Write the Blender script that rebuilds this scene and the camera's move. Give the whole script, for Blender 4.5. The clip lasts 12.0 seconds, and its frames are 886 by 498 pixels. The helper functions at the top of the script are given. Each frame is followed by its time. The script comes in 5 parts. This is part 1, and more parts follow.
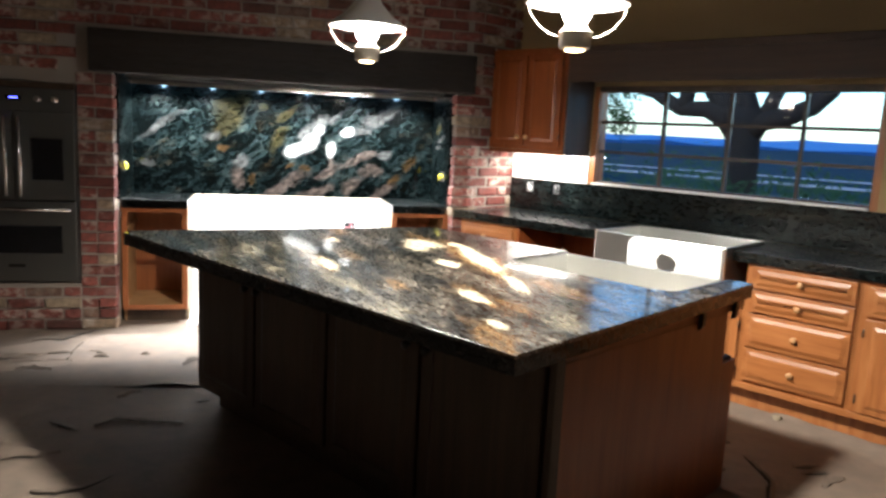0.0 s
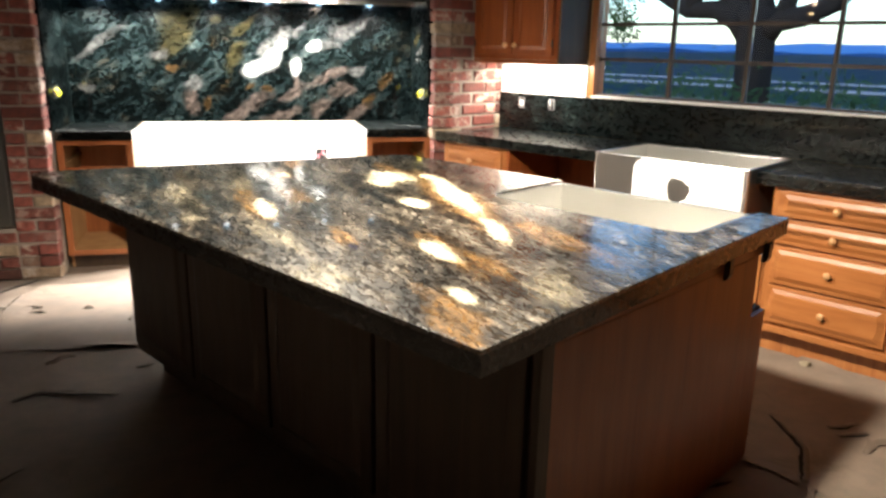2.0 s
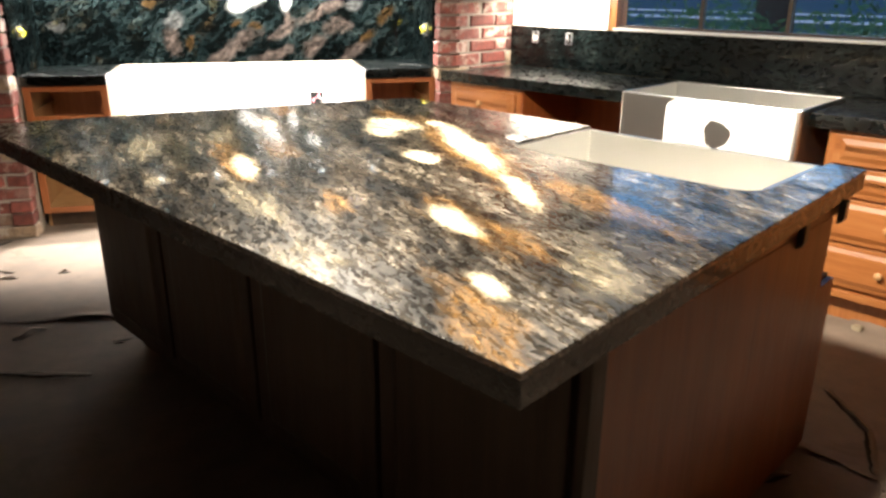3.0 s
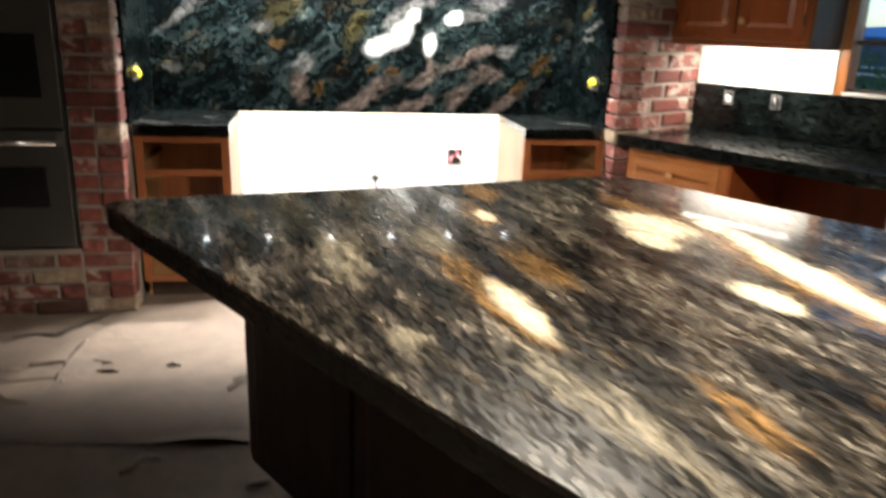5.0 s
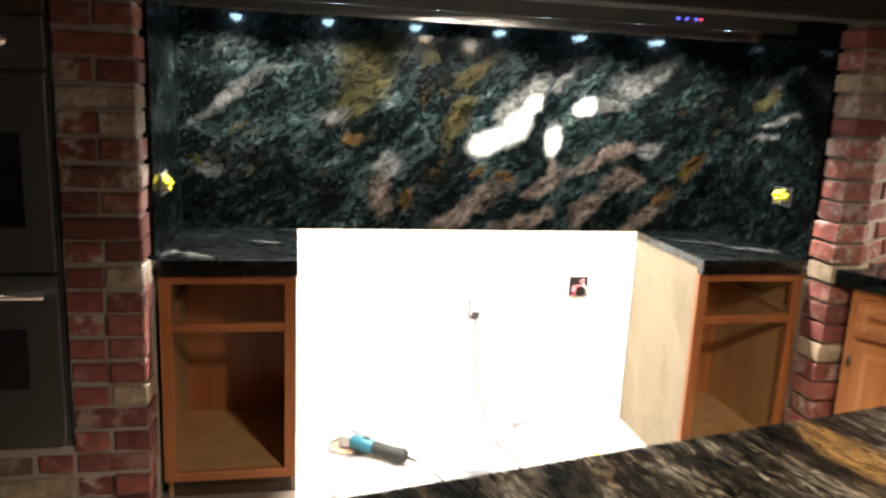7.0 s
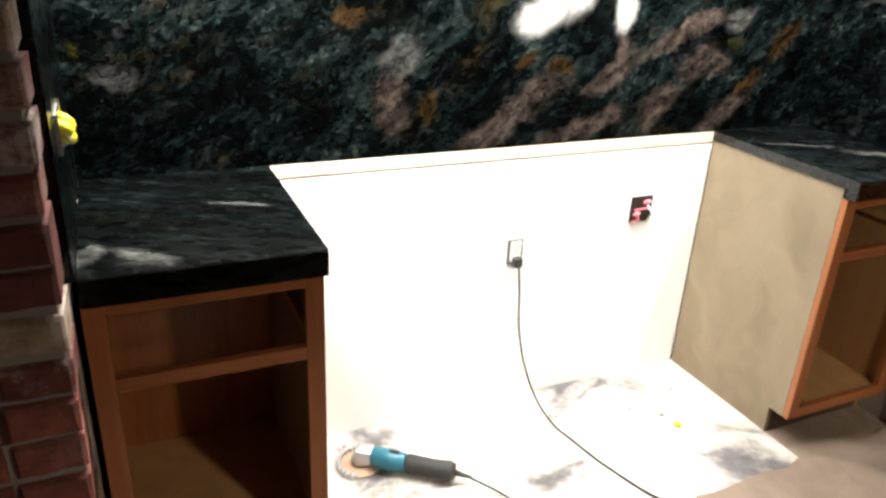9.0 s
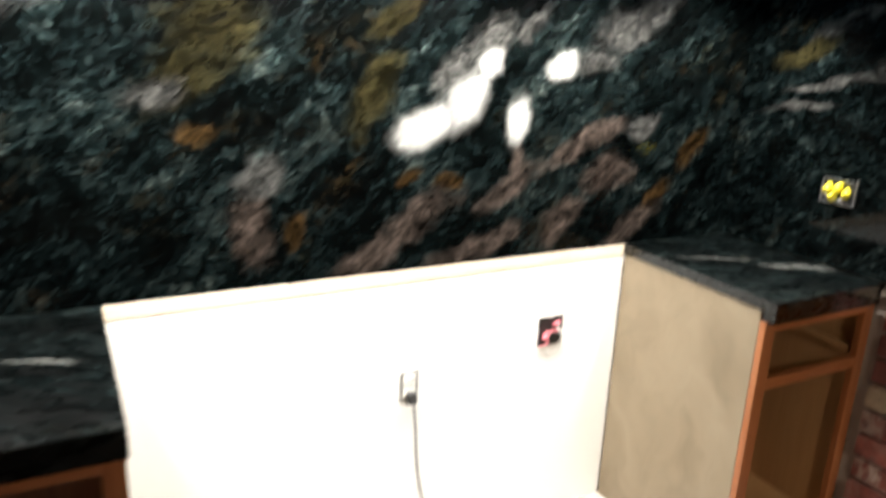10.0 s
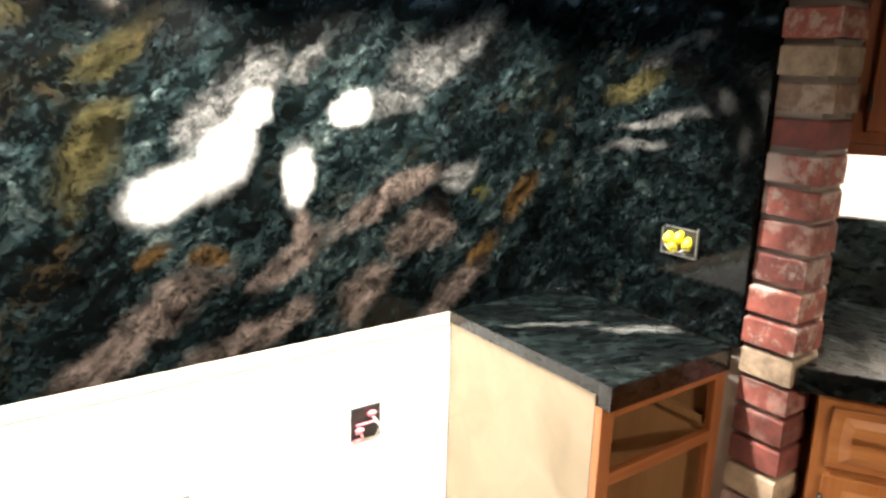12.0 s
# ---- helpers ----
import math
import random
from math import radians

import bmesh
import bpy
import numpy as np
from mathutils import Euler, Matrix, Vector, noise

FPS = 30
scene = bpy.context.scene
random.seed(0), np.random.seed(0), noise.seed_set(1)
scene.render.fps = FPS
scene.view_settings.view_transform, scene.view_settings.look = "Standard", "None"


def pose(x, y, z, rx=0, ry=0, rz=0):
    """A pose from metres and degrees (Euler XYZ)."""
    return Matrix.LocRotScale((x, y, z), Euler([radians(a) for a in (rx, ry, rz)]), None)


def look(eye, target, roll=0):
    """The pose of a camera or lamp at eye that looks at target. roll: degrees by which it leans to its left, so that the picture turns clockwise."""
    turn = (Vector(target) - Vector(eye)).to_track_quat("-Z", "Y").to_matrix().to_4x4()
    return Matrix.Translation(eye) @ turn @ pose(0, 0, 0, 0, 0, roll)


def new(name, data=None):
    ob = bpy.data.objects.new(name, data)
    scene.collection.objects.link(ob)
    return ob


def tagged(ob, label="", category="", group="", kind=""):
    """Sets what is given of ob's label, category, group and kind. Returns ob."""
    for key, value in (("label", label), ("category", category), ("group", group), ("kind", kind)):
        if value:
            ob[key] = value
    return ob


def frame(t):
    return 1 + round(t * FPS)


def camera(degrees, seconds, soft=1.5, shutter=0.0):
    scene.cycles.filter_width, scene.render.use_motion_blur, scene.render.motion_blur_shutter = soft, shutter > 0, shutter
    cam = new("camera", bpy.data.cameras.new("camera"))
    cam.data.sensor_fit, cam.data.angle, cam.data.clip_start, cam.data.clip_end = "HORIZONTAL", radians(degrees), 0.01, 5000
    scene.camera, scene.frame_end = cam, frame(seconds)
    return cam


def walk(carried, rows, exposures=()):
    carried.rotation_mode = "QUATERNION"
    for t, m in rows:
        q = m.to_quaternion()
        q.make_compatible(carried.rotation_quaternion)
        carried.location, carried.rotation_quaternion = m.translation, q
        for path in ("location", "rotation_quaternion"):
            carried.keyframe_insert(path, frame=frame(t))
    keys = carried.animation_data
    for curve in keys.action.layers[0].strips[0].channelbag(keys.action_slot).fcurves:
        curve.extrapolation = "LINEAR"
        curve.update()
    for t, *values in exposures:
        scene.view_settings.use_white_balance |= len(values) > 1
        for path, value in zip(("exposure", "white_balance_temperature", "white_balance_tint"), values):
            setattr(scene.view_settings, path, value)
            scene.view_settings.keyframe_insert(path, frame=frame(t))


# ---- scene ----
cam = camera(61.7, 12.0, soft=2.7, shutter=0.5)
PATH = [
    (0, (0.496, -0.071, 1.492), (0.989, 1.842, 1.183), 2.8),
    (0.3, (0.57, -0.052, 1.495), (0.976, 1.884, 1.2), 2.9),
    (0.5, (0.615, -0.037, 1.486), (0.993, 1.907, 1.204), 2.9),
    (1, (0.681, -0.012, 1.473), (1.034, 1.93, 1.15), 2.7),
    (1.5, (0.717, 0.148, 1.466), (1.083, 2.058, 1.001), 1.8),
    (2, (0.774, 0.484, 1.47), (1.257, 2.352, 0.944), 1.1),
    (2.5, (0.865, 0.722, 1.447), (1.333, 2.56, 0.811), 0.2),
    (4.5, (0.565, 1.449, 1.412), (1.024, 3.264, 0.706), 0.4),
    (5, (0.41, 1.81, 1.437), (0.761, 3.69, 0.851), 2.1),
    (5.5, (0.229, 2.143, 1.436), (0.551, 4.061, 0.969), 0.6),
    (6, (0.127, 2.421, 1.46), (0.525, 4.331, 1.019), -1.2),
    (6.5, (0.069, 2.795, 1.51), (0.506, 4.71, 1.133), 0.7),
    (7, (0.015, 3.096, 1.488), (0.406, 5.014, 1.078), 2.6),
    (8.8, (-0.312, 4.214, 1.511), (0.453, 5.918, 0.795), 1.9),
    (9, (-0.337, 4.283, 1.509), (0.436, 5.947, 0.714), 2.9),
    (9.5, (-0.276, 4.367, 1.508), (0.486, 6.03, 0.699), 0.9),
    (10, (-0.038, 4.446, 1.537), (0.868, 6.137, 0.973), 2.5),
    (10.5, (0.138, 4.503, 1.547), (1.065, 6.233, 1.163), 2.5),
    (11, (0.216, 4.539, 1.522), (1.2, 6.257, 1.239), 2.0),
    (11.5, (0.299, 4.596, 1.548), (1.43, 6.202, 1.171), 0.8),
    (12, (0.399, 4.648, 1.566), (1.541, 6.215, 1.077), 1.5),
]
EXPOSURES = [(0.0, 0.05, 5700, 8), (1.0, 0.15, 5900, 8), (2.6, 0.25, 6400, 10), (4.5, -0.2, 6100, 10), (5.5, -0.8, 6400, 10), (7.2, -0.7, 6500, 10), (8.8, -1.4, 6400, 10), (10.0, -1.5, 6400, 10), (10.5, -0.9, 6500, 9), (11.0, -0.4, 6500, 8), (11.5, -0.25, 6600, 9), (12.0, -0.5, 6600, 11)]
walk(cam, [(t, look(eye, target, roll)) for t, eye, target, roll in PATH], EXPOSURES)

SKY, HOOD, STRIP, PEND = 0.36, 200.0, 14.0, 340.0
TREE_P, TREE_Q = 11.5, 4.31


TI, TR = 31.0, 31.5          # headings of the island and of the window wall


def pq(p, q, th=TR):
    p -= 0.03 if th == TR else 0.0
    c, s = math.cos(radians(th)), math.sin(radians(th))
    return (p * c - q * s, p * s + q * c)


# ---- world and light ----
world = bpy.data.worlds.new("dusk")
scene.world = world
world.use_nodes = True
wn = world.node_tree.nodes
sky = wn.new("ShaderNodeTexSky")
sky.sky_type, sky.sun_disc = "NISHITA", False
sky.sun_elevation, sky.sun_rotation = radians(14.0), radians(238.5)
sky.air_density, sky.dust_density, sky.ozone_density = 1.0, 0.6, 4.0
world.node_tree.links.new(sky.outputs[0], wn["Background"].inputs[0])
wn["Background"].inputs[1].default_value = SKY

sun = new("sun", bpy.data.lights.new("sun", "SUN"))
sun.data.energy, sun.data.angle, sun.data.color = 0.15, radians(12), (1.0, 0.8, 0.65)
sun.matrix_world = look((-20, -12, 5.8), (0, 0, 0))


# ---- materials ----
class Mat:
    """A small node-tree writer."""

    def __init__(self, name):
        self.m = bpy.data.materials.new(name)
        self.m.use_nodes = True
        self.n, self.l = self.m.node_tree.nodes, self.m.node_tree.links
        self.b = self.n["Principled BSDF"]
        self.co = self.n.new("ShaderNodeTexCoord").outputs["Object"]

    def put(self, sock, v):
        if isinstance(v, bpy.types.NodeSocket):
            self.l.new(v, sock)
        elif isinstance(v, tuple) and len(v) == 3 and sock.type == "RGBA":
            sock.default_value = (*v, 1)
        else:
            sock.default_value = v

    def set(self, **kw):
        for k, v in kw.items():
            self.put(self.b.inputs[k.replace("_", " ")], v)
        return self

    def math(self, op, a, b=0.0, clamp=False):
        n = self.n.new("ShaderNodeMath")
        n.operation, n.use_clamp = op, clamp
        self.put(n.inputs[0], a), self.put(n.inputs[1], b)
        return n.outputs[0]

    def map(self, vec, loc=(0, 0, 0), rot=(0, 0, 0), scale=(1, 1, 1), kind="POINT"):
        n = self.n.new("ShaderNodeMapping")
        n.vector_type = kind
        self.put(n.inputs["Vector"], vec)
        n.inputs["Location"].default_value, n.inputs["Scale"].default_value = loc, scale
        n.inputs["Rotation"].default_value = [radians(a) for a in rot]
        return n.outputs[0]

    def noise(self, vec, scale, detail=4.0, rough=0.55, dist=0.0, color=False):
        n = self.n.new("ShaderNodeTexNoise")
        self.put(n.inputs["Vector"], vec)
        n.inputs["Scale"].default_value, n.inputs["Detail"].default_value = scale, detail
        n.inputs["Roughness"].default_value, n.inputs["Distortion"].default_value = rough, dist
        return n.outputs["Color" if color else "Fac"]

    def voronoi(self, vec, scale, out="Distance", feature="F1"):
        n = self.n.new("ShaderNodeTexVoronoi")
        n.feature = feature
        self.put(n.inputs["Vector"], vec)
        n.inputs["Scale"].default_value = scale
        return n.outputs[out]

    def ramp(self, fac, stops, interp="LINEAR"):
        n = self.n.new("ShaderNodeValToRGB")
        n.color_ramp.interpolation = interp
        e = n.color_ramp.elements
        while len(e) < len(stops):
            e.new(0.5)
        for el, (pos, c) in zip(e, stops):
            el.position = pos
            el.color = (c, c, c, 1) if isinstance(c, (int, float)) else (*c, 1)
        self.put(n.inputs[0], fac)
        return n.outputs[0]

    def band(self, v, lo, hi):
        n = self.n.new("ShaderNodeMapRange")
        n.interpolation_type = "SMOOTHSTEP"
        self.put(n.inputs["Value"], v)
        n.inputs["From Min"].default_value, n.inputs["From Max"].default_value = lo, hi
        return n.outputs[0]

    def mix(self, fac, a, b, mode="MIX"):
        n = self.n.new("ShaderNodeMix")
        n.data_type, n.blend_type = "RGBA", mode
        self.put(n.inputs[0], fac), self.put(n.inputs[6], a), self.put(n.inputs[7], b)
        return n.outputs[2]

    def add(self, a, b, k=1.0):
        s = self.n.new("ShaderNodeVectorMath")
        s.operation = "MULTIPLY_ADD"
        self.put(s.inputs[0], b)
        s.inputs[1].default_value = (k, k, k)
        self.put(s.inputs[2], a)
        return s.outputs[0]

    def length(self, v):
        n = self.n.new("ShaderNodeVectorMath")
        n.operation = "LENGTH"
        self.put(n.inputs[0], v)
        return n.outputs["Value"]

    def rnd(self):
        return self.n.new("ShaderNodeObjectInfo").outputs["Random"]

    def island(self):
        return self.n.new("ShaderNodeNewGeometry").outputs["Random Per Island"]

    def bump(self, h, dist=0.002, strength=0.5):
        n = self.n.new("ShaderNodeBump")
        n.inputs["Strength"].default_value, n.inputs["Distance"].default_value = strength, dist
        self.put(n.inputs["Height"], h)
        self.l.new(n.outputs[0], self.b.inputs["Normal"])
        return self


def plain(name, col, rough=0.5, metal=0.0, var=0.12, scale=12.0, bump=0.0006):
    """Paint, plastic or metal with faint unevenness at two scales."""
    k = Mat(name)
    f = k.math("MULTIPLY_ADD", k.noise(k.co, scale, 5), 0.6)
    f = k.math("ADD", f, k.math("MULTIPLY", k.noise(k.co, scale * 9, 3), 0.4))
    lo, hi = tuple(c * (1 - var) for c in col), tuple(min(1, c * (1 + var)) for c in col)
    k.set(Base_Color=k.ramp(f, [(0.3, lo), (0.7, hi)]), Metallic=metal)
    k.set(Roughness=k.ramp(f, [(0.3, max(0.02, rough * 0.85)), (0.7, min(1, rough * 1.15))]))
    if bump:
        k.bump(f, bump, 0.4)
    return k.m


def wood(name, dark, mid, light, axis=2, rough=0.35, ring=22.0):
    """Grain drawn out along one axis, with broader figure over it."""
    k = Mat(name)
    sc = [1.0, 1.0, 1.0]
    sc[axis] = 0.06
    shift = k.n.new("ShaderNodeCombineXYZ")
    for i in range(3):
        k.put(shift.inputs[i], k.math("MULTIPLY", k.rnd(), 7.0 + 5 * i))
    v = k.map(k.add(k.co, shift.outputs[0]), scale=tuple(sc))
    warp = k.add(v, k.noise(v, 3.0, 2, color=True), 0.12)
    g = k.noise(warp, ring, 6, 0.65)
    fine = k.noise(k.map(v, scale=(1, 1, 1)), 160, 3, 0.6)
    f = k.math("ADD", k.math("MULTIPLY", g, 0.75), k.math("MULTIPLY", fine, 0.25))
    col = k.ramp(f, [(0.3, dark), (0.5, mid), (0.72, light)])
    big = k.ramp(k.noise(k.co, 2.2, 3), [(0.3, 0.82), (0.7, 1.06)])
    k.set(Base_Color=k.mix(1.0, col, big, "MULTIPLY"))
    k.set(Roughness=k.ramp(fine, [(0.3, rough * 0.8), (0.7, rough * 1.25)]))
    return k.bump(f, 0.0008, 0.35).m


def ovals(k, vec, items, flat, soft=0.45):
    """The union of oval patches (centre a, centre b, half length, half width, turn), in the plane flat = 'xz' or 'xy'."""
    out = None
    for a, b, la, lb, turn in items:
        if flat == "xz":
            v = k.map(vec, (a, 6.17, b), (0, -turn, 0), (la, 50, lb), "TEXTURE")
        else:
            v = k.map(vec, (a, b, 0.9), (0, 0, turn), (la, lb, 50), "TEXTURE")
        d = k.band(k.length(v), 1.0 + soft, 1.0 - soft)
        out = d if out is None else k.math("MAXIMUM", out, d)
    return out


def granite(name, flat, turn, ramp, white=(), mottle=(), gold=(), pink=(), olive=(), cell=20.0, flake=75.0, drawn=0.5, wave=0.1, fine=0.03, veins=0.5,
            golden=(0.25, 0.14, 0.045), rosy=(0.08, 0.066, 0.055), green=(0.05, 0.042, 0.014), quartz=(0.6, 0.6, 0.56), rough=0.3, spec=0.3, coat=0.6, contrast=1.0, pale=0.4, polish=0.03):
    """Polished stone: ragged crystals in clumps along a flow, dark seams between them, and patches of quartz, gold and rose."""
    k = Mat(name)
    c0 = k.map(k.co, loc=(-wave / 2 - fine / 2 - 0.006,) * 3)
    w = k.add(c0, k.noise(k.co, 3.6, 3, color=True), wave)
    w = k.add(w, k.noise(k.co, 17.0, 4, 0.6, color=True), fine)
    w = k.add(w, k.noise(k.co, 75.0, 3, 0.6, color=True), 0.012)
    rot = (0, turn, 0) if flat == "xz" else (0, 0, -turn)
    flow = k.map(k.map(w, rot=rot), scale=(drawn, 1, 1))

    def grain(scale):
        sep = k.n.new("ShaderNodeSeparateColor")
        k.put(sep.inputs[0], k.voronoi(flow, scale, "Color"))
        return sep.outputs[0], sep.outputs[1]

    big2 = grain(cell)[1]
    small, small2 = grain(flake)
    tiny = grain(flake * 2.6)[0]
    a = k.noise(flow, cell * 0.5, 8, 0.66, 0.5)
    b = k.noise(flow, cell * 2.2, 6, 0.72, 0.5)
    wide = k.noise(flow, cell * 0.17, 4, 0.6, 0.6)
    f = k.math("MULTIPLY", a, 0.75)
    for v, share in ((b, 0.5), (small, 0.07), (tiny, 0.06), (wide, 0.3)):
        f = k.math("ADD", f, k.math("MULTIPLY", v, share))
    f = k.math("ADD", k.math("MULTIPLY", k.math("SUBTRACT", f, 0.84), contrast), 0.16)
    col = k.ramp(f, ramp)
    bits = k.math("MULTIPLY", k.ramp(small2, [(0.0, 0.7), (0.7, 1.0), (0.95, 1.2), (1.0, 1.7)]), k.ramp(tiny, [(0.0, 0.6), (0.8, 1.0), (1.0, 2.2)]))
    col = k.mix(1.0, col, bits, "MULTIPLY")
    crack = k.math("ABSOLUTE", k.math("SUBTRACT", k.noise(flow, cell * 0.8, 8, 0.68, 0.9), 0.5))
    crack2 = k.math("ABSOLUTE", k.math("SUBTRACT", k.noise(flow, cell * 2.4, 6, 0.68, 0.7), 0.5))
    ragged_edge = k.math("ADD", k.math("MULTIPLY", k.math("SUBTRACT", b, 0.5), 0.5), k.math("MULTIPLY", k.math("SUBTRACT", a, 0.5), 2.0))

    calm = k.noise(flow, cell * 1.3, 3, 0.55, 1.0)
    strand = k.noise(k.map(flow, scale=(0.6, 1.6, 1)), cell * 1.1, 4, 0.6, 0.6)

    def patch(items, tone, lo, hi, soft, thin):
        ov = k.math("ADD", ovals(k, w, items, flat, soft), k.math("MULTIPLY", ragged_edge, thin))
        m = k.math("MULTIPLY", k.band(ov, lo, hi), k.band(ovals(k, w, items, flat, soft), 0.0, 0.25))
        t = k.math("ADD", k.math("MULTIPLY", calm, 0.5), k.math("MULTIPLY", strand, 0.5))
        c = k.ramp(t, [(0.33, tuple(v * 0.03 for v in tone)), (0.45, tuple(v * 0.4 for v in tone)), (0.56, tone), (0.7, tuple(min(1, v * 1.6) for v in tone))])
        return m, k.mix(0.35, c, k.mix(1.0, c, bits, "MULTIPLY"))

    for items, tone in ((olive, green), (gold, golden), (pink, rosy)):
        if items:
            m, c = patch(items, tone, 0.2, 1.0, 0.8, 1.3)
            col = k.mix(m, col, c)
    loose = k.math("MULTIPLY", k.band(k.noise(flow, cell * 0.28, 5, 0.62, 0.8), 0.55, 0.72), k.math("MULTIPLY", k.band(b, 0.45, 0.65), veins))
    col = k.mix(loose, col, k.mix(big2, golden, green))
    if mottle:
        m, c = patch(mottle, tuple(v * pale for v in quartz), 0.2, 1.0, 0.8, 1.2)
        col = k.mix(m, col, c)
    dark = k.math("MULTIPLY", k.ramp(crack2, [(0.0, 0.45), (0.03, 1.0)]), k.ramp(crack, [(0.0, 0.1), (0.02, 0.7), (0.05, 1.0)]))
    col = k.mix(1.0, col, dark, "MULTIPLY")
    if white:
        m, c = patch(white, quartz, 0.2, 1.0, 0.75, 0.35)
        c = k.mix(0.65, c, quartz)
        col = k.mix(k.math("POWER", m, 1.4), col, c)
    k.set(Base_Color=col, Roughness=k.ramp(small, [(0.0, rough * 0.7), (1.0, rough * 1.3)]), Specular_IOR_Level=spec, Coat_Weight=coat, Coat_Roughness=polish)
    return k.bump(f, 0.0003, 0.12).m


def brick_mat(name, per_island=False):
    """Old used brick: red to dark, with lime wash left on some faces."""
    k = Mat(name)
    r = k.island() if per_island else k.rnd()
    base = k.ramp(r, [(0.0, (0.13, 0.034, 0.025)), (0.25, (0.205, 0.055, 0.041)), (0.5, (0.275, 0.079, 0.058)), (0.74, (0.17, 0.047, 0.036)),
                      (0.86, (0.11, 0.045, 0.035)), (0.93, (0.32, 0.22, 0.145)), (1.0, (0.38, 0.30, 0.21))], "CONSTANT" if per_island else "LINEAR")
    n1, n2 = k.noise(k.co, 26, 6, 0.65), k.noise(k.co, 120, 4, 0.7)
    col = k.mix(1.0, base, k.ramp(n1, [(0.3, 0.45), (0.7, 1.35)]), "MULTIPLY")
    sh = k.n.new("ShaderNodeCombineXYZ")
    k.put(sh.inputs[0], k.math("MULTIPLY", r, 31.0))
    lime = k.noise(k.add(k.co, sh.outputs[0]), 11, 6, 0.7)
    gate = k.band(k.math("FRACT", k.math("MULTIPLY", r, 7.31)), 0.2, 0.8)
    m = k.math("MULTIPLY", k.band(lime, 0.46, 0.6), gate)
    col = k.mix(k.math("MULTIPLY", m, 0.72), col, (0.55, 0.46, 0.39))
    h = k.math("ADD", k.math("MULTIPLY", n1, 0.7), k.math("MULTIPLY", n2, 0.3))
    k.set(Base_Color=col, Roughness=k.ramp(n1, [(0.3, 0.55), (0.7, 0.9)]))
    return k.bump(h, 0.005, 0.7).m


def glow(name, col, power):
    k = Mat(name)
    k.set(Base_Color=col, Emission_Color=col, Emission_Strength=power, Roughness=0.4)
    return k.m


def glass_mat(name, tint=(1, 1, 1), rough=0.0):
    k = Mat(name)
    k.set(Base_Color=tint, Transmission_Weight=1.0, Roughness=rough, IOR=1.45)
    return k.m


def paper_mat():
    """Brown masking paper: creases, scuffs, dust and dark stains."""
    k = Mat("masking paper")
    a, b = k.noise(k.co, 1.3, 4, 0.6), k.noise(k.co, 9, 6, 0.65)
    fine = k.noise(k.map(k.co, scale=(1, 4, 1)), 90, 3)
    col = k.ramp(a, [(0.3, (0.175, 0.13, 0.098)), (0.7, (0.27, 0.207, 0.16))])
    col = k.mix(1.0, col, k.ramp(b, [(0.25, 0.72), (0.6, 1.05)]), "MULTIPLY")
    stain = k.math("MULTIPLY", k.band(k.noise(k.co, 2.6, 5, 0.7, 0.6), 0.6, 0.68), 0.55)
    col = k.mix(stain, col, (0.16, 0.115, 0.08))
    k.set(Base_Color=col, Roughness=k.ramp(b, [(0.3, 0.6), (0.7, 0.85)]))
    h = k.math("ADD", k.math("MULTIPLY", b, 0.5), k.math("MULTIPLY", fine, 0.1))
    return k.bump(h, 0.006, 0.5).m


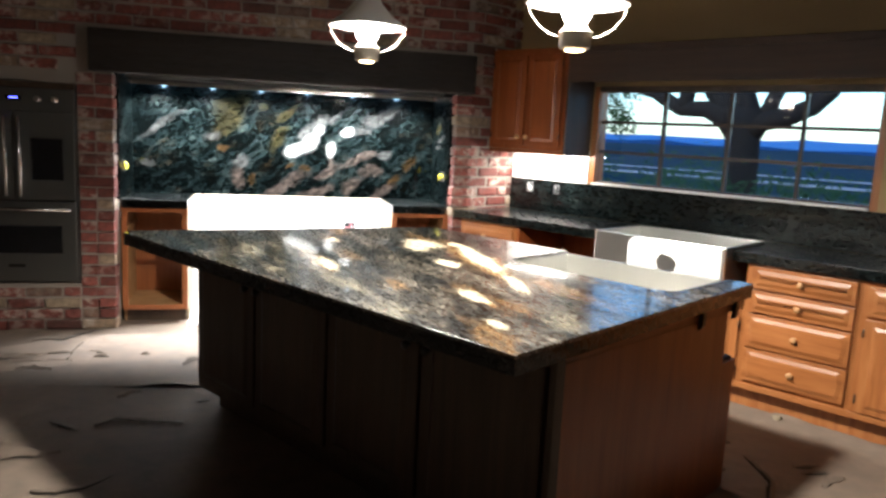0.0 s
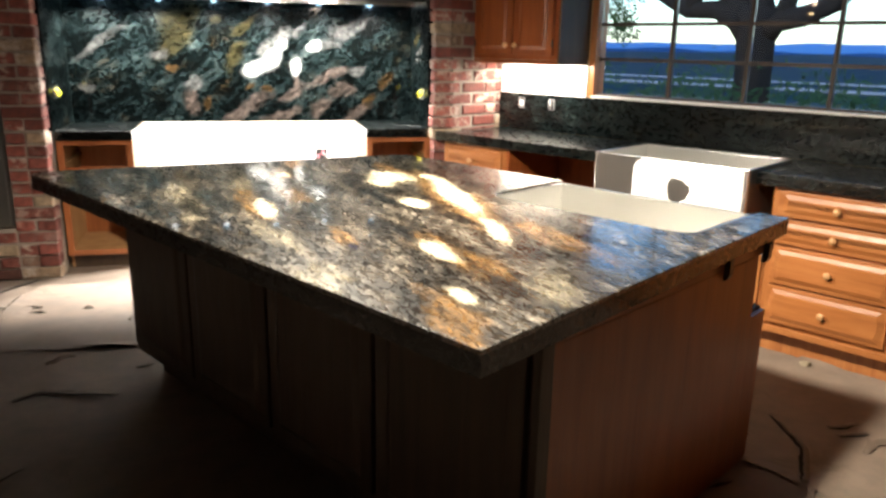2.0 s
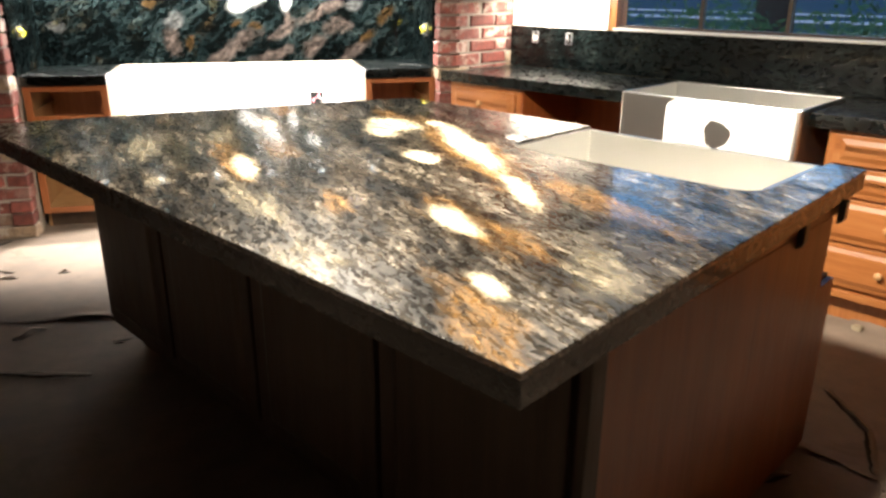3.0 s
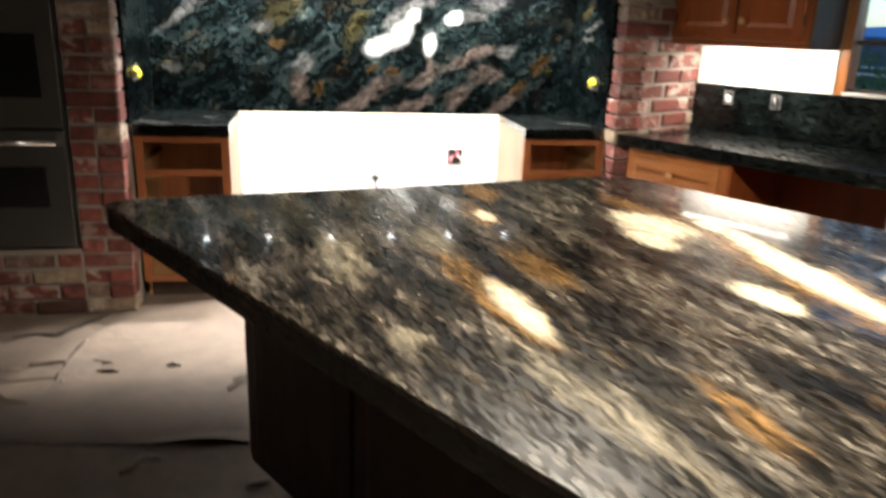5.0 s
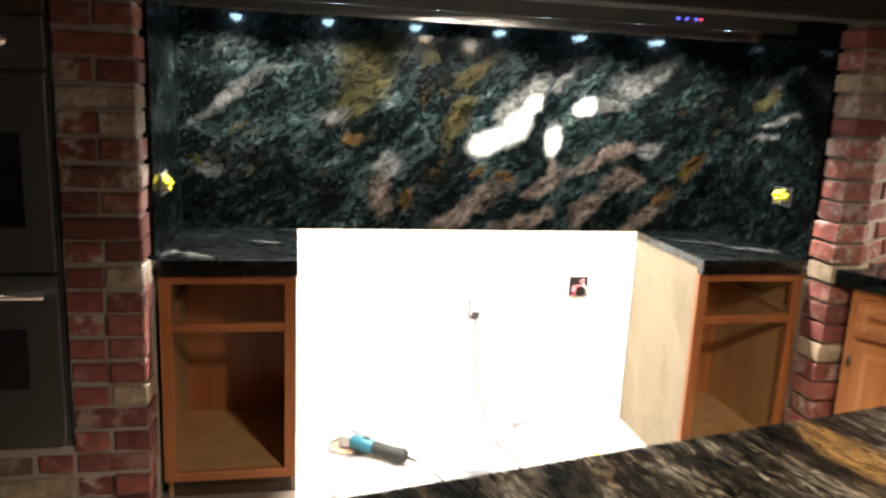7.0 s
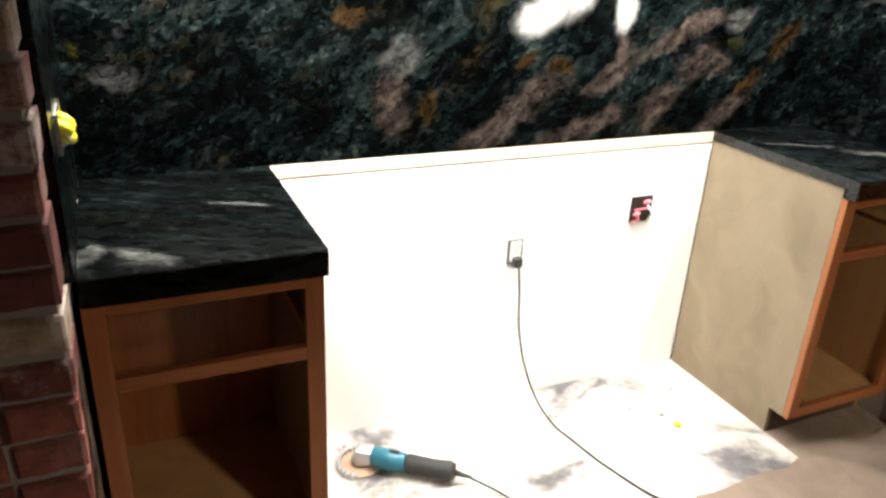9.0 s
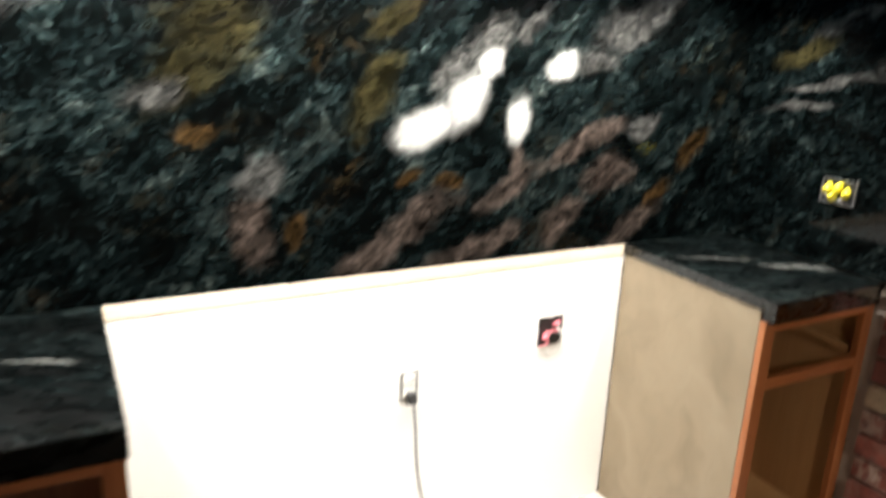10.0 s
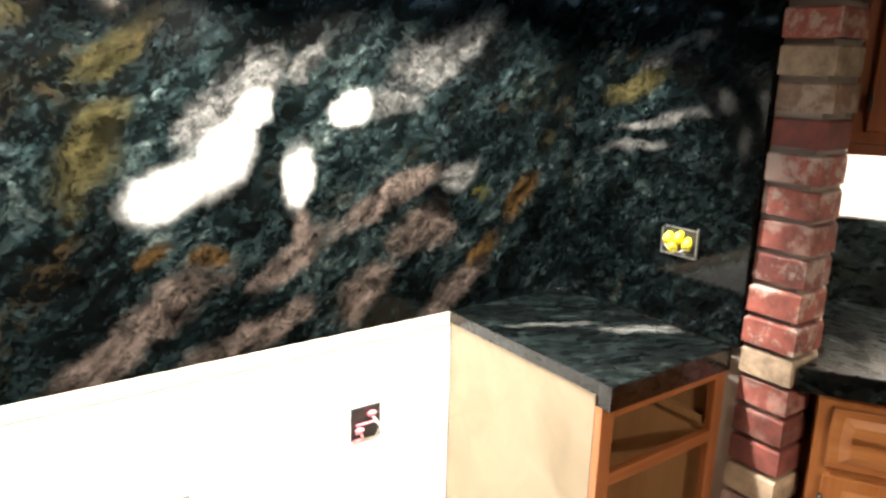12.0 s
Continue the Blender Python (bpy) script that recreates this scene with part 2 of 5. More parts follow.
M = {}
DARK_STONE = [(0.0, (0.0006, 0.0009, 0.0009)), (0.12, (0.001, 0.0018, 0.0018)), (0.20, (0.0026, 0.0049, 0.0051)), (0.29, (0.0085, 0.013, 0.0127)), (0.42, (0.034, 0.041, 0.037))]
M["splash"] = granite("granite slab", "xz", 32, DARK_STONE,
    white=[(0.82, 1.295, 0.095, 0.05, 18), (0.94, 1.345, 0.09, 0.058, 45), (1.105, 1.30, 0.075, 0.04, 78), (1.235, 1.452, 0.052, 0.035, 8), (1.01, 1.445, 0.05, 0.038, 60)],
    mottle=[(1.0, 1.50, 0.12, 0.055, 60), (0.90, 1.42, 0.07, 0.04, 50), (1.46, 1.57, 0.13, 0.06, 22), (1.58, 1.65, 0.12, 0.05, 30), (1.13, 1.56, 0.07, 0.022, 45), (1.34, 1.46, 0.09, 0.03, 5),
            (0.388, 1.195, 0.05, 0.04, 10), (0.17, 1.395, 0.06, 0.04, 10), (1.555, 1.293, 0.07, 0.03, 20), (-0.21, 1.47, 0.17, 0.028, 30), (-0.33, 1.15, 0.05, 0.035, 20), (4.62, 1.44, 0.16, 0.016, 14), (4.66, 1.62, 0.12, 0.02, 22), (4.5, 1.36, 0.12, 0.012, 10)],
    olive=[(0.30, 1.57, 0.17, 0.10, 58), (0.22, 1.43, 0.10, 0.07, 40), (0.38, 1.67, 0.09, 0.05, 40), (0.68, 1.37, 0.12, 0.045, 62), (0.74, 1.58, 0.10, 0.03, 40), (0.557, 1.63, 0.05, 0.03, 30), (4.5, 1.52, 0.1, 0.03, 20)],
    gold=[(0.783, 1.163, 0.035, 0.022, 30), (0.897, 1.149, 0.045, 0.024, 10), (1.773, 1.21, 0.085, 0.028, 45), (0.25, 1.30, 0.04, 0.025, 0), (1.62, 1.05, 0.08, 0.03, 45), (0.47, 1.06, 0.05, 0.03, 60)],
    pink=[(1.445, 1.157, 0.09, 0.05, 20), (1.283, 1.004, 0.09, 0.05, 30), (0.808, 1.047, 0.13, 0.05, 32), (1.061, 1.116, 0.12, 0.035, 35), (0.69, 0.97, 0.12, 0.05, 30), (1.36, 1.245, 0.16, 0.03, 24), (1.10, 1.20, 0.05, 0.03, 80), (1.0, 0.96, 0.14, 0.04, 20), (0.36, 1.06, 0.05, 0.09, 0), (1.55, 0.97, 0.1, 0.04, 30)],
    cell=17.0, flake=62.0, drawn=0.55, golden=(0.032, 0.0185, 0.007), green=(0.018, 0.0155, 0.0065), rosy=(0.048, 0.037, 0.031), quartz=(0.27, 0.27, 0.255), spec=0.03, coat=0.28, veins=0.5, pale=0.17, polish=0.06, contrast=1.1)
M["counter"] = granite("granite worktop", "xy", -25, DARK_STONE, mottle=[(1.86, 5.8, 0.11, 0.03, -25), (-0.42, 5.69, 0.05, 0.03, 40), (-0.3, 5.66, 0.07, 0.03, 140), (1.7, 5.95, 0.12, 0.015, -25), (-0.1, 5.9, 0.08, 0.012, -20)],
    cell=22.0, flake=80.0, drawn=0.3, golden=(0.05, 0.03, 0.008), quartz=(0.3, 0.31, 0.29), spec=0.25, coat=0.5, veins=0.1)
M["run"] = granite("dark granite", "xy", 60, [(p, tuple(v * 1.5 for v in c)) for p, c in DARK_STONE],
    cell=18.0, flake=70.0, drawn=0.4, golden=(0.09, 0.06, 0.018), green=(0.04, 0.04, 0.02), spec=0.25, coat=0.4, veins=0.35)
M["isle"] = granite("gold-veined granite", "xy", 70, [(0.0, (0.003, 0.003, 0.0028)), (0.10, (0.009, 0.008, 0.0065)), (0.17, (0.03, 0.0235, 0.016)), (0.25, (0.09, 0.072, 0.052)), (0.38, (0.31, 0.27, 0.215))],
    white=[(2.29, 2.25, 0.17, 0.036, 69), (2.35, 1.44, 0.13, 0.045, 70), (3.06, 2.46, 0.17, 0.095, 72), (3.0, 2.02, 0.42, 0.058, 57), (2.736, 2.803, 0.06, 0.03, 60), (2.66, 1.50, 0.18, 0.035, 55), (2.75, 1.97, 0.10, 0.05, 66), (3.19, 2.36, 0.07, 0.035, 70), (2.93, 2.37, 0.10, 0.05, 70), (2.11, 1.13, 0.07, 0.03, 66)],
    mottle=[(2.115, 2.57, 0.03, 0.02, 60), (2.11, 2.52, 0.025, 0.018, 60), (2.31, 1.02, 0.13, 0.07, 40), (2.03, 2.26, 0.05, 0.03, 60), (2.2, 2.75, 0.18, 0.05, 70), (2.1, 1.9, 0.2, 0.06, 70), (2.45, 2.7, 0.12, 0.04, 65), (1.96, 1.45, 0.12, 0.06, 70)],
    gold=[(2.31, 2.36, 0.32, 0.045, 70), (2.73, 2.81, 0.12, 0.045, 60), (2.95, 1.98, 0.6, 0.085, 60), (2.36, 1.38, 0.28, 0.065, 72), (1.97, 1.02, 0.15, 0.07, 66), (2.04, 1.12, 0.14, 0.05, 66), (2.93, 3.02, 0.14, 0.06, 55), (2.72, 1.3, 0.28, 0.06, 70), (3.15, 2.55, 0.25, 0.06, 70), (2.52, 2.41, 0.14, 0.05, 66), (2.25, 1.75, 0.12, 0.03, 70)],
    cell=34.0, flake=150.0, drawn=0.24, wave=0.05, fine=0.03, golden=(0.3, 0.165, 0.055), green=(0.16, 0.105, 0.045), quartz=(0.86, 0.74, 0.52), rough=0.275, spec=1.0, coat=0.4, veins=0.45, contrast=1.35)
M["maple"] = wood("honey maple", (0.23, 0.075, 0.019), (0.37, 0.135, 0.039), (0.47, 0.2, 0.067), 2)
M["maple_h"] = wood("honey maple crosswise", (0.23, 0.075, 0.019), (0.37, 0.135, 0.039), (0.47, 0.2, 0.067), 0)
M["cherry"] = wood("reddish cabinet wood", (0.17, 0.04, 0.009), (0.26, 0.067, 0.015), (0.33, 0.095, 0.025), 2)
M["cherry_h"] = wood("reddish cabinet wood crosswise", (0.14, 0.036, 0.010), (0.21, 0.058, 0.016), (0.27, 0.083, 0.026), 0)
M["alder"] = wood("reddish alder", (0.23, 0.073, 0.023), (0.36, 0.123, 0.041), (0.45, 0.175, 0.064), 2)
M["alder_h"] = wood("reddish alder crosswise", (0.23, 0.073, 0.023), (0.36, 0.123, 0.041), (0.45, 0.175, 0.064), 0)
M["stain"] = wood("dark stained wood", (0.034, 0.021, 0.013), (0.064, 0.038, 0.023), (0.1, 0.06, 0.035), 2, 0.5)
M["beam"] = wood("rough dark beam", (0.007, 0.004, 0.003), (0.015, 0.009, 0.006), (0.03, 0.018, 0.011), 0, 0.7, 14)
M["valance"] = wood("brown stained board", (0.022, 0.010, 0.005), (0.042, 0.019, 0.009), (0.065, 0.031, 0.016), 1, 0.6)
M["ply"] = wood("birch plywood", (0.38, 0.2, 0.08), (0.48, 0.27, 0.115), (0.56, 0.34, 0.16), 2, 0.55, 9)
k = Mat("swirled plywood panel")
v = k.map(k.add(k.co, k.noise(k.co, 2.2, 3, color=True), 0.5), scale=(1, 1, 0.45))
f = k.noise(v, 3.2, 6, 0.55, 1.2)
k.set(Base_Color=k.ramp(f, [(0.3, (0.16, 0.12, 0.072)), (0.5, (0.225, 0.178, 0.115)), (0.7, (0.275, 0.222, 0.15))]), Roughness=k.ramp(f, [(0.3, 0.5), (0.7, 0.7)]))
k.bump(k.noise(k.co, 90, 4), 0.0006, 0.3)
M["ply_pale"] = k.m
M["pine"] = wood("pine strip", (0.7, 0.55, 0.4), (0.79, 0.66, 0.5), (0.85, 0.74, 0.6), 0, 0.6)
M["brick"] = brick_mat("old brick")
M["mortar"] = plain("lime mortar", (0.25, 0.215, 0.185), 0.9, 0, 0.25, 30, 0.004)
M["drywall"] = plain("white primed board", (0.88, 0.875, 0.855), 0.7, 0, 0.05, 4)
M["tan"] = plain("tan wall paint", (0.36, 0.25, 0.12), 0.75, 0, 0.06, 3, 0.001)
# Unseen ceiling; the dark tone limits light bounced onto the upper brick.
M["ceiling"] = plain("dark ceiling paint against bounce", (0.13, 0.105, 0.075), 0.8, 0, 0.05, 3, 0.001)
# Walls out of view; their tone was raised to bounce more light inside.
M["room"] = plain("bounce wall paint", (0.46, 0.4, 0.33), 0.8, 0, 0.06, 3, 0.001)
M["tile"] = plain("white wall tile", (0.82, 0.8, 0.75), 0.3, 0, 0.03, 6)
k = Mat("dusty concrete")
a, b = k.noise(k.co, 2.3, 5, 0.6, 0.5), k.noise(k.co, 30, 5, 0.65)
c = k.mix(k.band(a, 0.51, 0.66), (0.55, 0.52, 0.48), (0.12, 0.115, 0.12))
k.set(Base_Color=k.mix(1.0, c, k.ramp(b, [(0.3, 0.75), (0.7, 1.1)]), "MULTIPLY"), Roughness=0.85)
k.bump(b, 0.002, 0.4)
M["slab_floor"] = k.m
M["paper"] = paper_mat()
# Dark colour laid into the paper tears as their shade.
M["slit_shade"] = plain("shade in the paper tears", (0.03, 0.023, 0.017), 0.85, 0, 0.3, 40, 0.001)
M["steel"] = plain("brushed steel", (0.22, 0.225, 0.22), 0.36, 1.0, 0.06, 40)
M["sink_steel"] = plain("satin steel", (0.86, 0.85, 0.82), 0.24, 1.0, 0.04, 14)
M["chrome"] = plain("chrome", (0.8, 0.8, 0.8), 0.12, 1.0, 0.02, 20)
M["black"] = plain("black enamel", (0.012, 0.012, 0.012), 0.3, 0, 0.2, 20)
M["rubber"] = plain("black rubber", (0.02, 0.02, 0.02), 0.6, 0, 0.2, 30)
M["oven_glass"] = plain("black oven glass", (0.01, 0.01, 0.011), 0.06, 0, 0.1, 10, 0)
M["knob"] = wood("turned wooden knob", (0.4, 0.2, 0.08), (0.55, 0.3, 0.13), (0.65, 0.4, 0.2), 0, 0.35)
M["white"] = plain("white plastic", (0.78, 0.78, 0.75), 0.4, 0, 0.04, 20)
M["glare_sheet"] = plain("white apron glare", (0.86, 0.86, 0.84), 0.3, 0, 0.03, 9, 0.001)
M["yellow"] = plain("yellow plastic", (0.85, 0.72, 0.03), 0.35, 0, 0.06, 30)
M["red"] = plain("red plastic", (0.7, 0.2, 0.24), 0.4, 0, 0.06, 30)
M["copper"] = plain("copper wire", (0.7, 0.35, 0.2), 0.35, 1.0, 0.1, 40)
M["teal"] = plain("teal tool housing", (0.02, 0.13, 0.19), 0.35, 0, 0.1, 30)
M["cast"] = plain("cast aluminium", (0.5, 0.5, 0.52), 0.4, 1.0, 0.08, 40)
M["disc"] = plain("worn grinding disc", (0.5, 0.34, 0.24), 0.7, 0, 0.15, 40, 0.002)
M["pewter"] = plain("aged pewter", (0.42, 0.37, 0.31), 0.38, 0.9, 0.15, 30)
M["shade"] = plain("enamelled metal shade", (0.72, 0.7, 0.68), 0.35, 0.2, 0.05, 20)
M["bulb"] = glow("lit lamp glass", (1.0, 0.9, 0.76), 70)
M["ember"] = glow("lit lamp base", (1.0, 0.66, 0.32), 16)
M["led"] = glow("lit lamp face", (0.5, 0.8, 1.0), 200)
M["tube"] = glow("lit tube", (1.0, 0.9, 0.76), 14)
M["blue_led"] = glow("blue indicator", (0.12, 0.12, 1.0), 6)
M["red_led"] = glow("red indicator", (1.0, 0.05, 0.1), 5)
M["pane"] = glass_mat("window glass")
M["soil"] = plain("dry hillside", (0.011, 0.03, 0.045), 0.95, 0, 0.45, 0.6, 0)
M["asphalt"] = plain("pale track", (0.3, 0.32, 0.36), 0.9, 0, 0.2, 2, 0)
M["bark"] = plain("oak bark", (0.022, 0.019, 0.017), 0.95, 0, 0.5, 6, 0.03)
M["leaf"] = plain("leaves", (0.035, 0.07, 0.025), 0.6, 0, 0.5, 3, 0)
# Haze is put into the hill colours: the farther ridge is paler and bluer.
M["hill"] = plain("wooded hills in blue haze", (0.014, 0.05, 0.14), 1.0, 0, 0.4, 0.004, 0)
M["hill_far"] = plain("far hills in paler haze", (0.07, 0.2, 0.46), 1.0, 0, 0.2, 0.002, 0)
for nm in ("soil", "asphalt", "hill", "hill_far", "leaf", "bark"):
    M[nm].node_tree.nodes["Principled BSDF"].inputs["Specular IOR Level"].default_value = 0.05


# ---- mesh helpers ----
def box(bm, x0, x1, y0, y1, z0, z1, bevel=0.0):
    made = bmesh.ops.create_cube(bm, size=1.0, matrix=Matrix.Translation(((x0 + x1) / 2, (y0 + y1) / 2, (z0 + z1) / 2)) @ Matrix.Diagonal((x1 - x0, y1 - y0, z1 - z0, 1)))
    if bevel:
        edges = list({e for v in made["verts"] for e in v.link_edges})
        bmesh.ops.bevel(bm, geom=edges, offset=bevel, segments=2, affect="EDGES", profile=0.6)


def prism(bm, pts, z0, z1, bevel=0.0):
    """An upright prism over the outline pts."""
    vs = [bm.verts.new((x, y, z0)) for x, y in pts]
    f = bm.faces.new(vs)
    top = bmesh.ops.extrude_face_region(bm, geom=[f])
    up = [g for g in top["geom"] if isinstance(g, bmesh.types.BMVert)]
    bmesh.ops.translate(bm, verts=up, vec=(0, 0, z1 - z0))
    if bevel:
        edges = [e for e in {e for v in up for e in v.link_edges} if all(w in up for w in e.verts)]
        bmesh.ops.bevel(bm, geom=edges, offset=bevel, segments=2, affect="EDGES", profile=0.5)
    bmesh.ops.recalc_face_normals(bm, faces=bm.faces)


def lathe(bm, prof, at=(0, 0, 0), steps=24, m=None, ring_shut=False):
    """A body of revolution about z; prof holds (radius, height)."""
    m = (m or Matrix()) @ Matrix.Identity(4)
    rings = []
    for r, z in prof:
        ring = []
        for i in range(steps):
            a = 2 * math.pi * i / steps
            ring.append(bm.verts.new(m @ Vector((r * math.cos(a), r * math.sin(a), z)) + Vector(at)))
        rings.append(ring)
    for a, b in zip(rings, rings[1:]):
        for i in range(steps):
            j = (i + 1) % steps
            bm.faces.new((a[i], a[j], b[j], b[i])).smooth = True
    if ring_shut:
        for i in range(steps):
            j = (i + 1) % steps
            bm.faces.new((rings[-1][i], rings[-1][j], rings[0][j], rings[0][i])).smooth = True
        return
    for ring, flip in ((rings[0], True), (rings[-1], False)):
        if max((v.co - ring[0].co).length for v in ring) > 1e-5:
            bm.faces.new(list(reversed(ring)) if flip else ring)


def tube(bm, pts, r, steps=10):
    """A round bar along the points, with radius r (a number, or one for each point)."""
    pts = [Vector(p) for p in pts]
    rad = r if isinstance(r, (list, tuple)) else [r] * len(pts)
    prev, last = None, None
    for i, p in enumerate(pts):
        d = (pts[min(i + 1, len(pts) - 1)] - pts[max(i - 1, 0)]).normalized()
        n = d.orthogonal() if last is None else (last - d * last.dot(d))
        n.normalize()
        last = n
        b = d.cross(n)
        ring = [bm.verts.new(p + (n * math.cos(2 * math.pi * k / steps) + b * math.sin(2 * math.pi * k / steps)) * rad[i]) for k in range(steps)]
        if prev:
            for k in range(steps):
                j = (k + 1) % steps
                bm.faces.new((prev[k], prev[j], ring[j], ring[k])).smooth = True
        else:
            bm.faces.new(list(reversed(ring)))
        prev = ring
    bm.faces.new(prev)


def mesh(name, bm, mat):
    bmesh.ops.recalc_face_normals(bm, faces=bm.faces)
    me = bpy.data.meshes.new(name)
    bm.to_mesh(me)
    bm.free()
    me.materials.append(M[mat])
    return me


def part(name, bm, mat, parent, label=""):
    ob = new(name, mesh(name, bm, mat))
    ob.parent = parent
    return tagged(ob, label)


def solo(name, bm, mat, label="", category="", group="", kind="", m=None):
    ob = new(name, mesh(name, bm, mat))
    if m is not None:
        ob.matrix_world = m
    return tagged(ob, label, category, group, kind)


def thing(name, m, label, category, group=""):
    ob = new(name)
    ob.empty_display_size = 0.05
    ob.matrix_world = m
    return tagged(ob, label, category, group)


def bx(*a, bevel=0.0):
    bm = bmesh.new()
    box(bm, *a, bevel=bevel)
    return bm


# ---- floor, ceiling and walls ----
RUN = pose(*pq(0, 0), 0, 0, 0, TR)      # p, q, z of the window wall to the world
ISL = pose(0, 0, 0, 0, 0, TI)      # p, q, z of the island to the world
CEIL = 2.75
right_end = pq(5.2, -4.2)
room = [(-3.2, -3.0), (4.2, -3.6), right_end, pq(5.4, -4.2), pq(5.4, 4.2), (2.0, 6.6), (-3.2, 6.6)]
bm = bmesh.new()
prism(bm, room, -0.12, 0.0)
solo("floor", bm, "paper", "floor covered all over with brown masking paper", "floor", kind="structure")
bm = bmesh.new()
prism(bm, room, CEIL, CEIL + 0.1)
solo("ceiling", bm, "ceiling", "plain ceiling out of view, toned dark to limit bounced light", "ceiling", kind="structure")
solo("wall_west", bx(-3.35, -3.2, -3.0, 6.6, 0, CEIL), "room", "plain wall out of view, toned to bounce light", "wall", kind="structure")
bm = bmesh.new()
prism(bm, [(-3.35, -3.0), (4.2, -3.6), (4.2, -3.75), (-3.35, -3.15)], 0, CEIL)
solo("wall_south", bm, "room", "plain wall out of view, toned to bounce light", "wall", kind="structure")
bm = bmesh.new()
a, b = Vector((4.2, -3.6)), Vector(right_end)
prism(bm, [a, b, b + Vector((0.1, -0.1)), a + Vector((0.1, -0.15))], 0, CEIL)
solo("wall_south_east", bm, "room", "plain wall out of view, toned to bounce light", "wall", kind="structure")
solo("wall_north", bx(-3.2, 2.6, 6.19, 6.4, 0, CEIL), "drywall", "white primed board behind the range niche", "wall", kind="structure")

# window wall, with its opening
WQ0, WQ1, WZ0, WZ1 = 0.86, 2.82, 1.165, 1.885
bm = bmesh.new()
for q0, q1, z0, z1 in ((-4.2, WQ0, 0, CEIL), (WQ1, 3.9, 0, CEIL), (WQ0, WQ1, 0, WZ0), (WQ0, WQ1, WZ1, CEIL)):
    box(bm, 5.2, 5.36, q0, q1, z0, z1)
solo("wall_east", bm, "tan", "tan painted wall round a wide window", "wall", kind="structure", m=RUN)

window = tagged(thing("window_1", RUN @ pose(5.2, WQ0, WZ0), "wide wooden window of small panes over the sink", "window"), kind="structure")
ww, wh = WQ1 - WQ0, WZ1 - WZ0
for nm, args in (("side_frame", (0.0, 0.12, -0.0, 0.045, 0, wh)), ("side_frame", (0, 0.12, ww - 0.045, ww, 0, wh)), ("head_frame", (0, 0.12, 0.045, ww - 0.045, wh - 0.04, wh)), ("sill", (-0.03, 0.12, 0.045, ww - 0.045, 0, 0.014)), ("bottom_frame", (0.04, 0.1, 0.045, ww - 0.045, 0.0145, 0.028))):
    part(nm, bx(*args, bevel=0.003), {"head_frame": "stain", "bottom_frame": "stain", "sill": "tile"}.get(nm, "maple"), window)
BARS = (0.0, 0.475, 0.94, 1.41, ww)
for y in BARS[1:-1]:
    part("upright_bar", bx(0.045, 0.08, y - 0.011, y + 0.011, 0.028, wh - 0.04, bevel=0.003), "stain", window, "dark thin glazing bar")
for i in range(3):
    z = 0.028 + (wh - 0.068) * i / 3
    for y0, y1 in zip(BARS, BARS[1:]):
        a, b = y0 + (0.045 if y0 == 0 else 0.011), y1 - (0.045 if y1 == ww else 0.011)
        if i:
            part("cross_bar", bx(0.048, 0.077, a, b, z - 0.01, z + 0.01), "stain", window, "dark thin glazing bar")
        g = part("pane", bx(0.060, 0.064, a + 0.001, b - 0.001, z + 0.011, z + (wh - 0.068) / 3 - 0.011), "pane", window)
        g.visible_shadow = False

# valance over the window and the wall shelf it carries
val = thing("window_valance", RUN @ pose(4.87, -1.6, 1.89), "dark wooden valance board above the window", "valance")
part("board", bx(0, 0.025, 0, 4.43, 0, 0.245, bevel=0.004), "valance", val)
part("top_shelf", bx(0.025, 0.33, 0, 4.43, 0.22, 0.244), "stain", val)
part("moulding", bx(-0.012, 0.0, 0, 4.43, 0.2, 0.245, bevel=0.004), "valance", val)

# white tile under the upper cabinet, dark splash along the wall
solo("wall_tile", bx(5.188, 5.2, 2.825, 3.545, 1.165, 1.4), "tile", "bright white tiled strip under the upper cabinet", "wall tile", kind="structure", m=RUN)
solo("run_backsplash", bx(5.17, 5.199, -4.0, 3.545, 0.915, 1.163, bevel=0.002), "run", "dark polished granite backsplash along the window wall", "backsplash", m=RUN)

# ---- the brick range wall ----
COURSE, BL, BH = 0.0775, 0.222, 0.063
bm = bmesh.new()
YB = 5.462
for x0, x1, z0, z1 in ((-3.2, -1.43, 0, CEIL), (-1.43, -0.672, 0, 0.335), (-1.43, -0.672, 1.70, CEIL), (-0.672, -0.452, 0, CEIL), (-0.452, 1.995, 1.84, CEIL)):
    box(bm, x0, x1, YB, 5.56 if z0 < 1.8 else 5.52, z0, z1)
box(bm, -1.43, -0.672, 6.1, 6.18, 0, CEIL)
box(bm, -0.672, -0.462, 5.56, 6.18, 0, CEIL)
box(bm, -0.462, -0.445, 5.56, 5.625, 0, 0.856)
box(bm, 1.993, 2.09, 5.475, 6.18, 0, CEIL)
wall_range = solo("wall_range", bm, "mortar", "old red brick wall with deep lime joints", "wall", kind="structure")
bm = bmesh.new()
box(bm, 4.69, 5.3, 3.562, 3.75, 0, CEIL)
wall_end = solo("wall_end", bm, "mortar", "short angled brick return wall", "wall", kind="structure", m=RUN)

# hood beam
beam = bx(-0.575, 2.085, 5.34, 5.46, 1.785, 2.065, bevel=0.012)
solo("hood_beam", beam, "beam", "heavy dark rough-sawn timber beam across the range niche", "beam")

